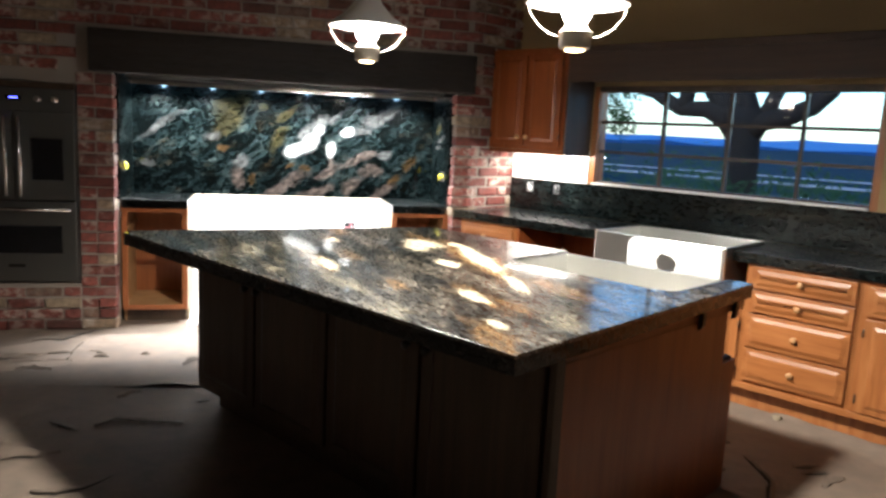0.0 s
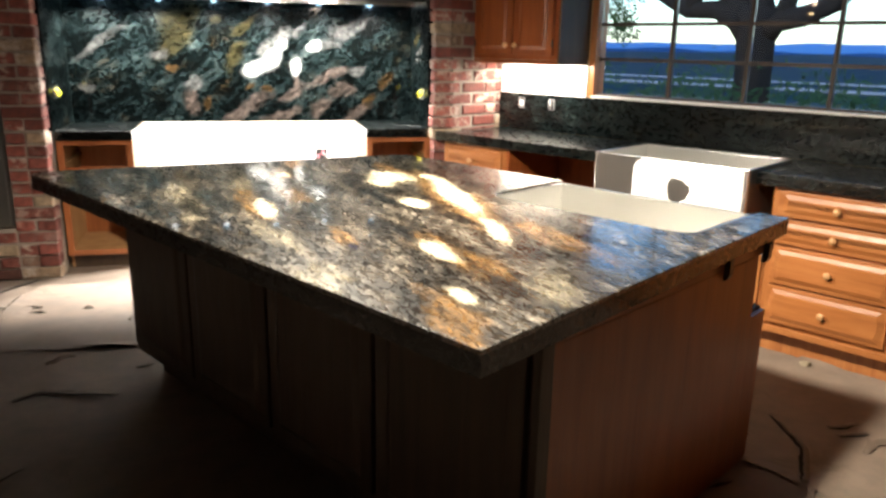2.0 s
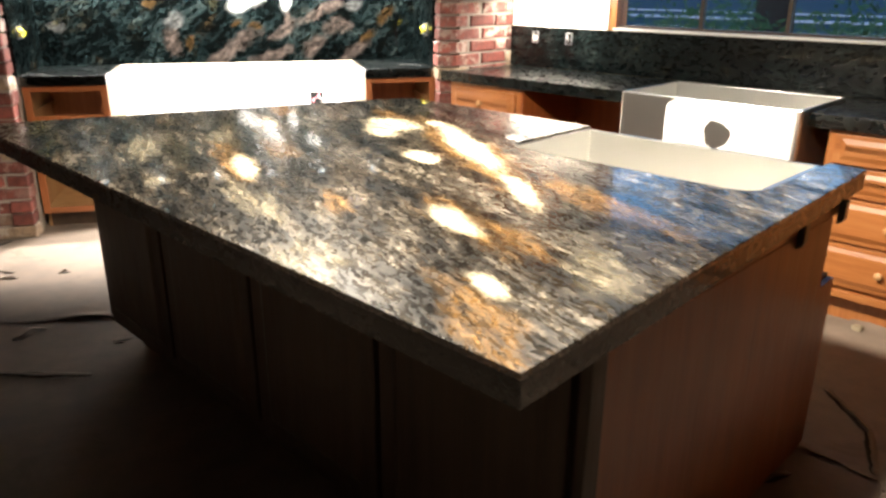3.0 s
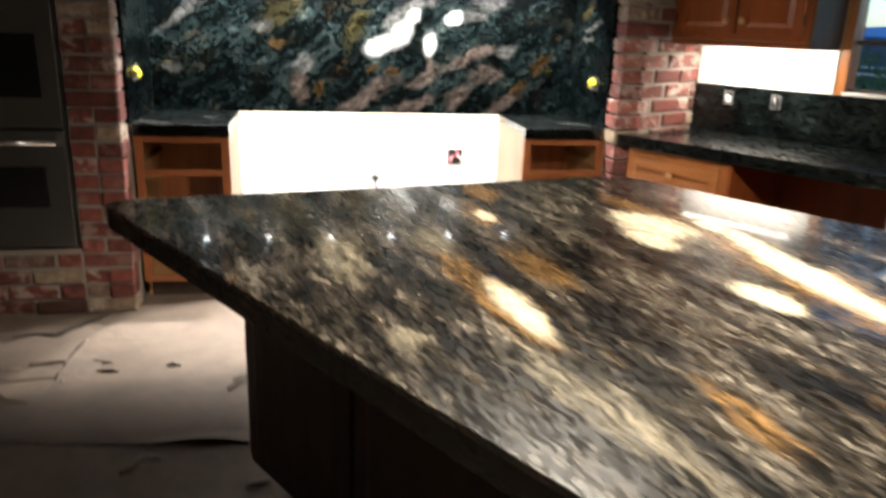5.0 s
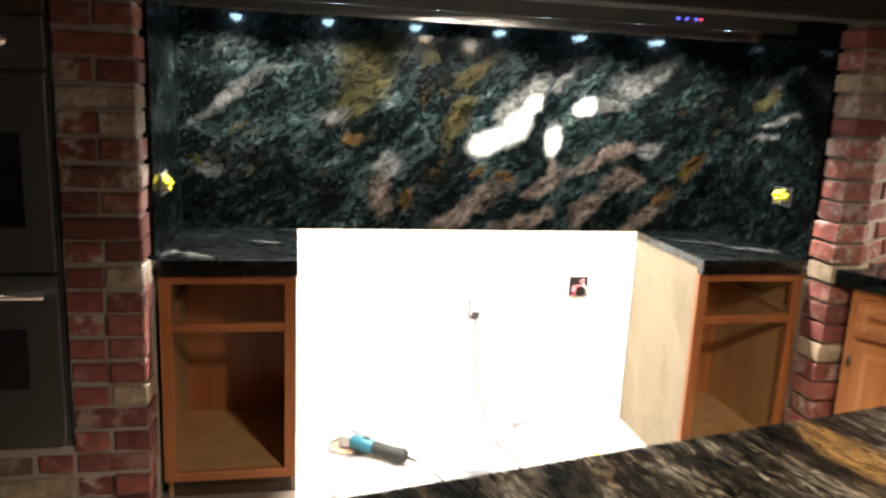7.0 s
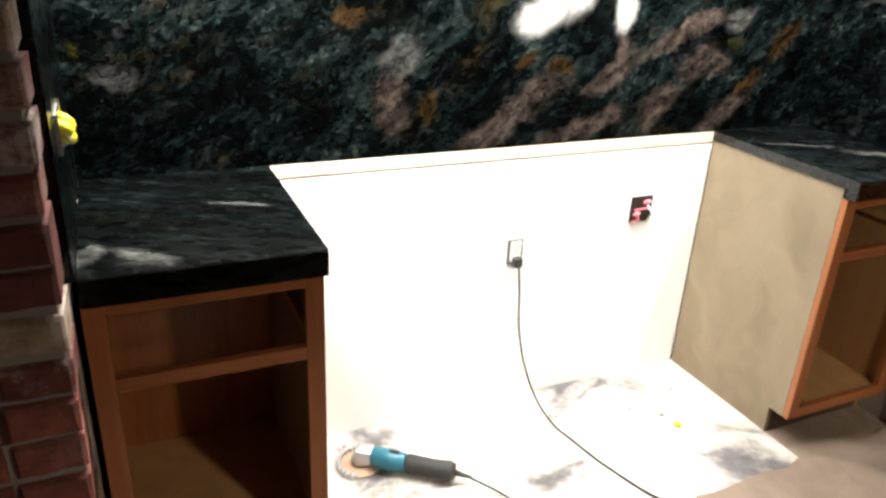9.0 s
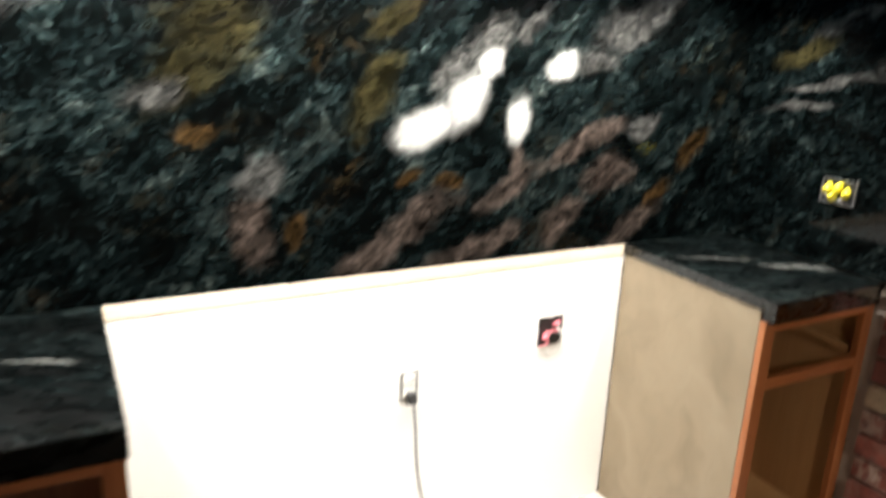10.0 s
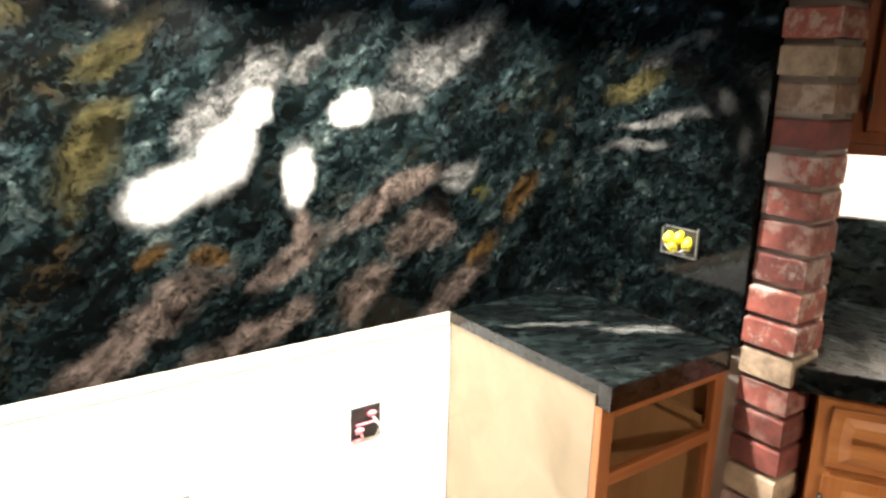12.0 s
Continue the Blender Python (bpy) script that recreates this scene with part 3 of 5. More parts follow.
# granite lining of the niche
solo("range_backsplash", bx(-0.43, 1.98, 6.17, 6.19, 0.914, 1.83), "splash", "dark green polished granite slab with white quartz patches", "backsplash")
for x, turn, off in ((-0.43, 90, 3.0), (1.965, -90, 4.3)):
    y, depth = (5.582, 0.586) if turn > 0 else (6.168, 0.586)
    bm = bx(off, off + depth, 0, 0.026, 0.916, 1.83, bevel=0.002)
    solo("side_slab", bm, "splash", "dark polished granite side slab of the niche", "backsplash", "niche side slabs", m=pose(x, y, 0, 0, 0, turn) @ pose(-off, 0, 0))
solo("bay_wall", bx(0.02, 1.54, 6.172, 6.188, 0, 0.875), "drywall", "white wall board behind the empty range bay", "wall", kind="structure")
solo("bay_floor", bx(0.02, 1.54, 5.52, 6.171, 0.0, 0.006), "slab_floor", "dusty pale concrete in the empty range bay", "floor", kind="structure")
strip = bmesh.new()
box(strip, 0.022, 1.538, 6.1695, 6.187, 0.876, 0.913, bevel=0.002)
solo("ledger_strip", strip, "pine", "pale pine strip along the bay wall with nail holes", "wood strip")

# ---- range hood: baffle, lamps, indicator lights ----
hood = thing("range_hood", pose(0.78, 5.82, 1.80), "steel range hood insert with baffles behind the beam", "range hood")
part("back_panel", bx(-1.205, 1.195, 0.31, 0.335, 0, 0.05), "steel", hood)
part("front_panel", bx(-1.205, 1.195, -0.33, -0.3, 0, 0.05), "steel", hood)
part("top_panel", bx(-1.205, 1.195, -0.33, 0.335, 0.12, 0.14), "steel", hood)
for i in range(46):
    x = -1.17 + i * 0.0515
    bm = bmesh.new()
    for s, zz in ((0, 0.05), (0.022, 0.075)):
        box(bm, x + s - 0.010, x + s + 0.010, -0.29, -0.10 if s else 0.30, zz, zz + 0.004)
    part("baffle_slat", bm, "cast", hood)
part("trim", bx(-1.205, 1.195, 0.336, 0.346, -0.008, 0.02, bevel=0.002), "chrome", hood, "bright chrome trim")
part("lamp_rail", bx(-1.205, 1.195, 0.013, 0.019, -0.061, -0.022, bevel=0.0015), "chrome", hood, "bright chrome rail before the lamps")
part("rail_plate", bx(-1.205, 1.195, 0.0135, 0.0185, -0.0215, 0.119), "steel", hood)
LAMPX = [-0.235 + 0.387 * i for i in range(6)]
for x in LAMPX:
    bm = bmesh.new()
    lathe(bm, [(0.027, 0.03), (0.027, -0.022), (0.026, -0.024), (0.023, -0.024), (0.0225, -0.018)], (x - 0.78, 0.05, 0))
    r = part("lamp_ring", bm, "chrome", hood)
    bm = bmesh.new()
    lathe(bm, [(0.022, 0.0), (0.022, -0.008), (0.017, -0.018), (0.009, -0.024), (0.001, -0.026)], (x - 0.78, 0.05, -0.02))
    part("lamp_face", bm, "led", r)
    sp = new("hood_lamp", bpy.data.lights.new("hood_lamp", "SPOT"))
    sp.data.energy, sp.data.color, sp.data.spot_size, sp.data.spot_blend, sp.data.shadow_soft_size = HOOD, (1.0, 0.94, 0.86), radians(124), 0.55, 0.02
    sp.matrix_world = pose(x, 5.872, 1.748, 17)
for x, mat in ((1.45, "blue_led"), (1.485, "blue_led"), (1.525, "blue_led"), (1.545, "red_led")):
    bm = bmesh.new()
    lathe(bm, [(0.0045, 0), (0.0045, -0.004), (0.001, -0.006)], (x - 0.78, 0.009, 0.012), 10)
    part("indicator_light", bm, mat, hood)

# ---- range-side base cabinets, open and without doors ----
def range_cabinet(x0, w, ply_side, label):
    c = thing("base_cabinet", pose(x0, 5.62, 0), label, "cabinet", "open cabinets beside the range bay")
    zt, d, kz = 0.854, 0.545, 0.10
    for nm, a in (("stile", (0, 0.04, 0, 0.02, kz, zt)), ("stile", (w - 0.04, w, 0, 0.02, kz, zt)), ("top_rail", (0.04, w - 0.04, 0, 0.02, zt - 0.03, zt)),
                  ("middle_rail", (0.04, w - 0.04, 0, 0.02, 0.655, 0.685)), ("bottom_rail", (0.04, w - 0.04, 0, 0.02, kz, kz + 0.035))):
        part(nm, bx(*a, bevel=0.0015), "alder" if nm == "stile" else "alder_h", c)
    for x, side in ((0, "l"), (w - 0.016, "r")):
        bm = bmesh.new()
        prism(bm, [(0.021, kz), (0.075, kz), (0.075, 0.001), (d, 0.001), (d, 0.8825), (0.021, 0.8825)], 0, 0.016)
        bmesh.ops.transform(bm, matrix=Matrix(((0, 0, 1, x), (1, 0, 0, 0), (0, 1, 0, 0), (0, 0, 0, 1))), verts=bm.verts)
        part("side_panel", bm, "ply_pale" if side == ply_side else "ply", c)
    part("bottom_board", bx(0.016, w - 0.016, 0.021, d, kz + 0.012, kz + 0.03), "ply", c)
    part("back_board", bx(0.016, w - 0.016, d - 0.008, d, kz + 0.03, zt), "alder", c)
    part("drawer_runner", bx(0.017, 0.034, 0.03, d - 0.02, 0.69, 0.71), "ply", c)
    part("drawer_runner", bx(w - 0.034, w - 0.017, 0.03, d - 0.02, 0.69, 0.71), "ply", c)
    part("toe_board", bx(0.016, w - 0.016, 0.075, 0.09, 0.001, kz), "stain", c)
    return c


range_cabinet(-0.432, 0.452, "r", "honey maple base cabinet without doors, open beside the range bay")
range_cabinet(1.54, 0.452, "l", "honey maple base cabinet without drawer, open to its plywood inside")
for x0, x1 in ((-0.429, 0.024), (1.536, 1.963)):
    bm = bmesh.new()
    prism(bm, [(5.595, 0.857), (5.63, 0.857), (5.63, 0.884), (6.169, 0.884), (6.169, 0.914), (5.598, 0.914), (5.595, 0.911)], x0, x1)
    bmesh.ops.transform(bm, matrix=Matrix(((0, 0, 1, 0), (1, 0, 0, 0), (0, 1, 0, 0), (0, 0, 0, 1))), verts=bm.verts)
    solo("worktop", bm, "counter", "dark polished granite worktop with pale streaks", "worktop", "worktops beside the range bay")


def plane_box(name, m, label):
    """A wall box with yellow wire nuts, in a cut-out of the slab; local x across, y out of the wall."""
    o = thing(name, m, label, "outlet", "unfinished outlets in the niche")
    part("opening", bx(-0.052, 0.052, -0.001, 0.004, -0.034, 0.034, bevel=0.001), "black", o)
    bm = bmesh.new()
    for a in ((-0.0535, -0.051, 0, 0.007, -0.036, 0.042), (0.0515, 0.0535, 0, 0.007, -0.038, 0.03), (-0.05, 0.05, 0, 0.007, -0.037, -0.0345), (-0.05, 0.05, 0, 0.004, 0.033, 0.0345)):
        box(bm, *a)
    part("box_rim", bm, "cast", o)
    for i, (x, z, t) in enumerate(((-0.03, 0.0, 20), (-0.003, 0.012, -10), (0.028, 0.006, 15), (0.012, -0.014, 60))):
        bm = bmesh.new()
        lathe(bm, [(0.011, -0.014), (0.0125, -0.004), (0.011, 0.006), (0.006, 0.017), (0.002, 0.019)], (x, 0.014, z), 12, pose(0, 0, 0, 40, t, 0))
        part("wire_nut", bm, "yellow", o)
    for x0, x1 in ((-0.02, -0.04), (0.004, 0.018), (0.02, 0.04)):
        bm = bmesh.new()
        tube(bm, [(x0, 0.002, -0.03), (x0 * 0.7, 0.022, -0.022), (x1 * 0.8, 0.02, -0.012), (x1, 0.012, 0.0)], 0.0022, 6)
        part("wire", bm, "white", o)


plane_box("outlet_box", pose(-0.43, 5.76, 1.145, 0, 0, -90), "open outlet box with yellow wire nuts in the granite")
plane_box("outlet_box", pose(1.965, 5.775, 1.14, 0, 0, 90), "open outlet box with yellow wire nuts in the granite")

# ---- things in the range bay ----
jb = thing("junction_box", pose(1.275, 6.172, 0.66), "square hole in the white wall with pink wire ends", "junction box")
part("opening", bx(-0.044, 0.044, -0.004, 0.0, -0.046, 0.046, bevel=0.001), "black", jb)
for x, z in ((-0.025, -0.012), (0.012, 0.028)):
    bm = bmesh.new()
    lathe(bm, [(0.007, -0.012), (0.008, 0.0), (0.004, 0.014)], (x, -0.016, z), 10, pose(0, 0, 0, 50, 20, 0))
    part("wire_nut", bm, "red", jb)
for pts in (((-0.04, -0.006, -0.045), (-0.02, -0.025, -0.03), (-0.025, -0.018, -0.012)), ((0.03, -0.006, -0.045), (0.032, -0.025, -0.01), (0.012, -0.016, 0.022)), ((-0.03, -0.008, 0.0), (0.0, -0.026, 0.01), (0.03, -0.01, 0.0))):
    bm = bmesh.new()
    tube(bm, pts, 0.0028, 6)
    part("wire", bm, "white" if pts[0][0] > 0 else "red", jb)

ol = thing("wall_outlet", pose(0.795, 6.172, 0.565), "white wall outlet with a plugged black cord", "outlet")
part("box_edge", bx(-0.027, 0.027, -0.003, 0, -0.042, 0.042), "steel", ol, "dark steel box edge")
part("body", bx(-0.02, 0.02, -0.006, -0.003, -0.036, 0.036, bevel=0.002), "white", ol)
for z in (0.018, -0.018):
    bm = bmesh.new()
    lathe(bm, [(0.015, 0.0), (0.015, 0.003)], (0, -0.006, z), 16, pose(0, 0, 0, 90, 0, 0))
    s = part("socket_face", bm, "white", ol)
    for x in (-0.006, 0.006):
        part("slot", bx(x - 0.001, x + 0.001, -0.0098, -0.0088, z - 0.004, z + 0.005), "black", s)
part("screw", bx(-0.003, 0.003, -0.008, -0.006, -0.003, 0.003), "chrome", ol)
bm = bmesh.new()
box(bm, -0.014, 0.014, -0.034, -0.0102, -0.045, -0.014, bevel=0.004)
plug = part("plug", bm, "rubber", ol, "black plug")

cord = bmesh.new()
pts = [(0.795, 6.14, 0.53), (0.80, 6.13, 0.45), (0.808, 6.12, 0.30), (0.825, 6.085, 0.17), (0.85, 6.03, 0.07), (0.875, 5.96, 0.018), (0.895, 5.88, 0.0105), (0.92, 5.75, 0.0105), (0.965, 5.6, 0.011), (1.03, 5.44, 0.012), (1.0, 5.25, 0.008), (0.85, 5.1, 0.008), (0.65, 5.2, 0.008), (0.6, 5.45, 0.008), (0.585, 5.68, 0.012), (0.495, 5.805, 0.033)]
sm = []
for i in range(len(pts) - 1):
    p0, p1, p2, p3 = [Vector(pts[min(max(j, 0), len(pts) - 1)]) for j in (i - 1, i, i + 1, i + 2)]
    for k in range(5):
        t = k / 5
        sm.append(0.5 * (2 * p1 + (p2 - p0) * t + (2 * p0 - 5 * p1 + 4 * p2 - p3) * t * t + (3 * p1 - p0 - 3 * p2 + p3) * t ** 3))
tube(cord, sm + [Vector(pts[-1])], 0.0036, 8)
solo("power_cord", cord, "rubber", "thin black power cord from the outlet to the grinder", "cord")

gr = thing("angle_grinder", pose(0.345, 5.915, 0.045, 0, 0, -36), "teal and black angle grinder with a worn disc on the floor", "power tool")
X90 = pose(0, 0, 0, 0, 90, 0)
bm = bmesh.new()
lathe(bm, [(0.022, -0.005), (0.031, 0.0), (0.033, 0.06), (0.029, 0.095), (0.026, 0.10)], (-0.11, 0, 0), 20, X90)
part("motor_housing", bm, "teal", gr)
bm = bmesh.new()
lathe(bm, [(0.024, 0.0), (0.03, 0.008), (0.027, 0.09), (0.031, 0.135), (0.024, 0.15)], (-0.01, 0, -0.002), 20, X90)
part("handle", bm, "rubber", gr)
bm = bmesh.new()
box(bm, -0.165, -0.112, -0.027, 0.027, -0.018, 0.028, bevel=0.01)
lathe(bm, [(0.026, -0.03), (0.03, -0.012), (0.022, 0.0)], (-0.15, 0, 0.002), 18)
part("gear_head", bm, "cast", gr)
bm = bmesh.new()
lathe(bm, [(0.062, 0.0), (0.062, 0.003), (0.02, 0.006)], (-0.15, 0, -0.036), 32)
part("disc", bm, "disc", gr, "worn brown grinding disc")
bm = bmesh.new()
for i in range(13):
    a = math.pi * i / 12 + math.pi / 2
    box(bm, -0.15 + 0.066 * math.cos(a) - 0.005, -0.15 + 0.066 * math.cos(a) + 0.005, 0.066 * math.sin(a) - 0.008, 0.066 * math.sin(a) + 0.008, -0.036, -0.02)
part("disc_guard", bm, "cast", gr)
part("switch", bx(-0.06, -0.03, -0.006, 0.006, 0.03, 0.036, bevel=0.002), "black", gr)
bm = bmesh.new()
tube(bm, [(0.14, 0, -0.002), (0.165, 0.0, -0.008), (0.19, 0.002, -0.012)], [0.009, 0.007, 0.0045], 10)
part("cord_sleeve", bm, "rubber", gr)

# ---- double wall oven ----
ov = thing("wall_oven", pose(-1.43, 5.44, 0.34), "stainless double wall oven with French doors built into the brick", "oven")
W, H = 0.755, 1.355
part("body", bx(0.004, W - 0.004, 0.02, 0.6, 0.005, H - 0.005), "steel", ov)
part("control_panel", bx(0.004, W - 0.004, -0.012, 0.02, 1.165, H - 0.045, bevel=0.004), "steel", ov)
part("top_vent", bx(0.004, W - 0.004, -0.004, 0.02, H - 0.04, H, bevel=0.003), "stain", ov, "dark wooden filler strip")
for x in (0.07, 0.165, 0.53, 0.63):
    bm = bmesh.new()
    lathe(bm, [(0.026, 0), (0.026, 0.004), (0.019, 0.006), (0.018, 0.03), (0.015, 0.034)], (x, -0.012, 1.245), 20, pose(0, 0, 0, 90, 0, 0))
    k = part("knob", bm, "chrome", ov)
    part("pointer", bx(x - 0.002, x + 0.002, -0.048, -0.0465, 1.238, 1.258), "black", k)
part("display", bx(0.335, 0.43, -0.015, -0.0125, 1.23, 1.262), "oven_glass", ov)
part("clock_digits", bx(0.36, 0.41, -0.017, -0.0155, 1.242, 1.252), "blue_led", ov)
for x0, x1, hx in ((0.006, 0.375, 0.335), (0.38, W - 0.006, 0.42)):
    d = part("upper_door", bx(x0, x1, -0.022, 0.018, 0.575, 1.155, bevel=0.005), "steel", ov)
    wx0, wx1 = (x0 + 0.06, x1 - 0.10) if hx < 0.38 else (x0 + 0.10, x1 - 0.075)
    part("door_glass", bx(wx0, wx1, -0.026, -0.0225, 0.71, 0.985, bevel=0.0015), "oven_glass", d)
    bm = bmesh.new()
    tube(bm, [(hx, -0.066, 0.60), (hx, -0.066, 1.125)], 0.012, 14)
    for z in (0.625, 1.1):
        tube(bm, [(hx, -0.066, z), (hx, -0.02, z)], 0.009, 10)
    part("door_handle", bm, "chrome", d)
d = part("lower_door", bx(0.006, W - 0.006, -0.022, 0.018, 0.02, 0.565, bevel=0.005), "steel", ov)
part("door_glass", bx(0.09, W - 0.1, -0.026, -0.0225, 0.21, 0.40, bevel=0.0015), "oven_glass", d)
bm = bmesh.new()
tube(bm, [(0.03, -0.07, 0.515), (W - 0.03, -0.07, 0.515)], 0.012, 14)
for x in (0.05, W - 0.05):
    tube(bm, [(x, -0.07, 0.515), (x, -0.02, 0.515)], 0.013, 12)
part("door_handle", bm, "chrome", d)
part("badge", bx(0.32, 0.42, -0.0245, -0.0222, 0.115, 0.137, bevel=0.001), "black", d)


# ---- cabinet fronts ----
def panel_bm(w, h, t=0.02, rail=0.05, bulge=0.0):
    """A raised-panel front from 0,0 to w,h, facing -y; bulge rounds the panel's ends outwards."""
    bm = bmesh.new()
    box(bm, 0, w, 0, t, 0, h, bevel=0.003)
    steps = 8
    out = []
    x0, x1, z0, z1 = rail, w - rail, rail * 0.75, h - rail * 0.75
    for i in range(steps + 1):
        a = i / steps
        out.append((x1 + bulge * math.sin(math.pi * a), z0 + (z1 - z0) * a))
    for i in range(steps + 1):
        a = i / steps
        out.append((x0 - bulge * math.sin(math.pi * a), z1 - (z1 - z0) * a))
    cx, cz = w / 2, h / 2
    rings = []
    for grow, y in ((0.012, -0.0004), (0.008, -0.0004), (-0.010, -0.008), (-0.014, -0.009)):
        rings.append([bm.verts.new((x + grow * (1 if x > cx else -1), y, z + grow * (1 if z > cz else -1))) for x, z in out])
    for r0, r1 in zip(rings, rings[1:]):
        for i in range(len(out)):
            j = (i + 1) % len(out)
            bm.faces.new((r0[i], r0[j], r1[j], r1[i]))
    bm.faces.new(rings[-1])
    return bm


def knob(parent, x, z, mat="knob", y=-0.009):
    bm = bmesh.new()
    lathe(bm, [(0.008, 0), (0.007, 0.010), (0.015, 0.016), (0.0175, 0.022), (0.014, 0.029), (0.004, 0.031)], (x, y, z), 16, pose(0, 0, 0, 90, 0, 0))
    part("knob", bm, mat, parent)


def front(c, name, x, z, w, h, mat, kx=None, kz=None, bulge=0.0, rail=0.05, hinge=None, kmat="knob"):
    bm = panel_bm(w, h, rail=rail, bulge=bulge)
    bmesh.ops.translate(bm, verts=bm.verts, vec=(x, -0.021, z))
    d = part(name, bm, mat, c)
    if kx is not None:
        knob(d, x + kx, z + kz, kmat, -0.030)
    if hinge is not None:
        for hz in (z + 0.07, z + h - 0.07):
            bm = bmesh.new()
            tube(bm, [(hinge, -0.024, hz - 0.022), (hinge, -0.024, hz + 0.022)], 0.005, 8)
            part("hinge", bm, "black", d)
    return d


def base_run(q_left, w, label, kind):
    """A base cabinet of the window wall; its front faces the island."""
    c = thing("base_cabinet", pose(*pq(4.60, q_left), 0, 0, 0, TR - 90), label, "cabinet", "base cabinets along the window wall")
    zt = 0.575 if kind == "sink" else 0.854
    if kind == "gap":
        part("side_panel", bx(0.0005, 0.018, 0.001, 0.56, 0.001, zt), "cherry", c)
        part("side_panel", bx(w - 0.018, w - 0.0005, 0.001, 0.56, 0.001, zt), "cherry", c)
        part("back_board", bx(0.0185, w - 0.0185, 0.55, 0.56, 0.001, zt), "cherry", c)
    else:
        part("body", bx(0.0005, w - 0.0005, 0.001, 0.56, 0.1255, zt), "maple", c)
        part("toe_base", bx(0.0005, w - 0.0005, 0.07, 0.56, 0.001, 0.125), "maple", c)
    if kind == "drawers":
        z = 0.845
        for h in (0.135, 0.135, 0.20, 0.20):
            z -= h
            front(c, "drawer", 0.035, z + 0.006, w - 0.06, h - 0.012, "maple_h", (w - 0.06) / 2, (h - 0.012) / 2, 0.012 if h > 0.15 else 0.004, 0.034)
        part("toe_moulding", bx(0.0, w, -0.012, -0.0005, 0.125, 0.155, bevel=0.003), "maple_h", c)
    elif kind == "drawer_door":
        front(c, "drawer", 0.03, 0.675, w - 0.06, 0.15, "maple_h", (w - 0.06) / 2, 0.075, 0.004, 0.034)
        front(c, "door", 0.03, 0.165, w - 0.06, 0.49, "maple", w - 0.10, 0.42, 0, 0.05, 0.028)
        part("toe_moulding", bx(0.0, w, -0.012, -0.0005, 0.125, 0.155, bevel=0.003), "maple_h", c)
    elif kind == "sink":
        front(c, "door", 0.01, 0.165, w / 2 - 0.015, 0.40, "maple", w / 2 - 0.06, 0.34, 0, 0.05, 0.008)
        front(c, "door", w / 2 + 0.005, 0.165, w / 2 - 0.015, 0.40, "maple", 0.045, 0.34, 0, 0.05, w - 0.008)
        part("toe_moulding", bx(0.0, w, -0.012, -0.0005, 0.125, 0.155, bevel=0.003), "maple_h", c)
    return c


base_run(3.545, 0.55, "honey maple base cabinet with a drawer over a door", "drawer_door")
base_run(2.995, 0.735, "reddish open dishwasher bay without its machine", "gap")
base_run(2.26, 0.94, "honey maple sink cabinet with two doors", "sink")
base_run(1.32, 0.60, "honey maple stack of four drawers with wooden knobs", "drawers")
base_run(0.72, 0.55, "honey maple base cabinet with a drawer over a door", "drawer_door")
base_run(0.17, 0.60, "honey maple stack of four drawers with wooden knobs", "drawers")
base_run(-0.43, 0.55, "honey maple base cabinet with a drawer over a door", "drawer_door")

# worktop of the window wall, cut out round the sink
bm = bmesh.new()
prism(bm, [(4.565, -0.98), (5.169, -0.98), (5.169, 3.545), (4.69, 3.545), (4.565, 3.60), (4.565, 2.262), (5.03, 2.262), (5.03, 1.398), (4.565, 1.398)], 0.856, 0.914, 0.003)
solo("run_worktop", bm, "run", "dark polished granite worktop along the window wall", "worktop", m=RUN)


def apron_sink(m, w, d, h, label):
    """A box-shaped steel sink with a plain front; local x across, y into the counter, z down from its rim at 0."""
    s = thing("apron_sink", m, label, "sink", "apron sinks")
    bm = bmesh.new()
    t = 0.018
    box(bm, 0, w, 0, t, -h, 0, bevel=0.006)
    part("apron", bm, "sink_steel", s)
    bm = bmesh.new()
    box(bm, 0, t, t, d, -h, 0, bevel=0.002)
    box(bm, w - t, w, t, d, -h, 0, bevel=0.002)
    box(bm, t, w - t, d - t, d, -h, 0, bevel=0.002)
    box(bm, t, w - t, t, d - t, -h, -h + t)
    part("basin", bm, "sink_steel", s)
    bm = bmesh.new()
    lathe(bm, [(0.055, 0.004), (0.05, 0.006), (0.042, 0.001), (0.012, 0.001)], (w / 2, d * 0.6, -h + t), 24)
    part("drain", bm, "chrome", s)
    return s


sink = apron_sink(pose(*pq(4.475, 2.258), 0.93, 0, 0, TR - 90), 0.856, 0.55, 0.335, "steel apron-front sink under the window, its glare laid on as a white sheet")
# White sheet for the glare on the apron; its hole is a dark reflection.
bm = bmesh.new()
x0, x1, z0, z1, hx, hz, hr = 0.24, 0.835, -0.325, -0.006, 0.50, -0.15, 0.062
outer, inner = [], []
for i in range(32):
    a = 2 * math.pi * i / 32
    c, s = math.cos(a), math.sin(a)
    f = min((x1 - hx) / c if c > 1e-6 else ((x0 - hx) / c if c < -1e-6 else 9), (z1 - hz) / s if s > 1e-6 else ((z0 - hz) / s if s < -1e-6 else 9))
    wob = 1 + 0.08 * math.sin(3 * a + 1) + 0.05 * math.sin(7 * a)
    outer.append(bm.verts.new((hx + f * c, -0.0012, hz + f * s)))
    inner.append(bm.verts.new((hx + hr * wob * c, -0.0016, hz + hr * wob * s)))
for i in range(32):
    j = (i + 1) % 32
    bm.faces.new((outer[i], outer[j], inner[j], inner[i]))
bm.normal_update()
bmesh.ops.solidify(bm, geom=bm.faces[:], thickness=0.0008)
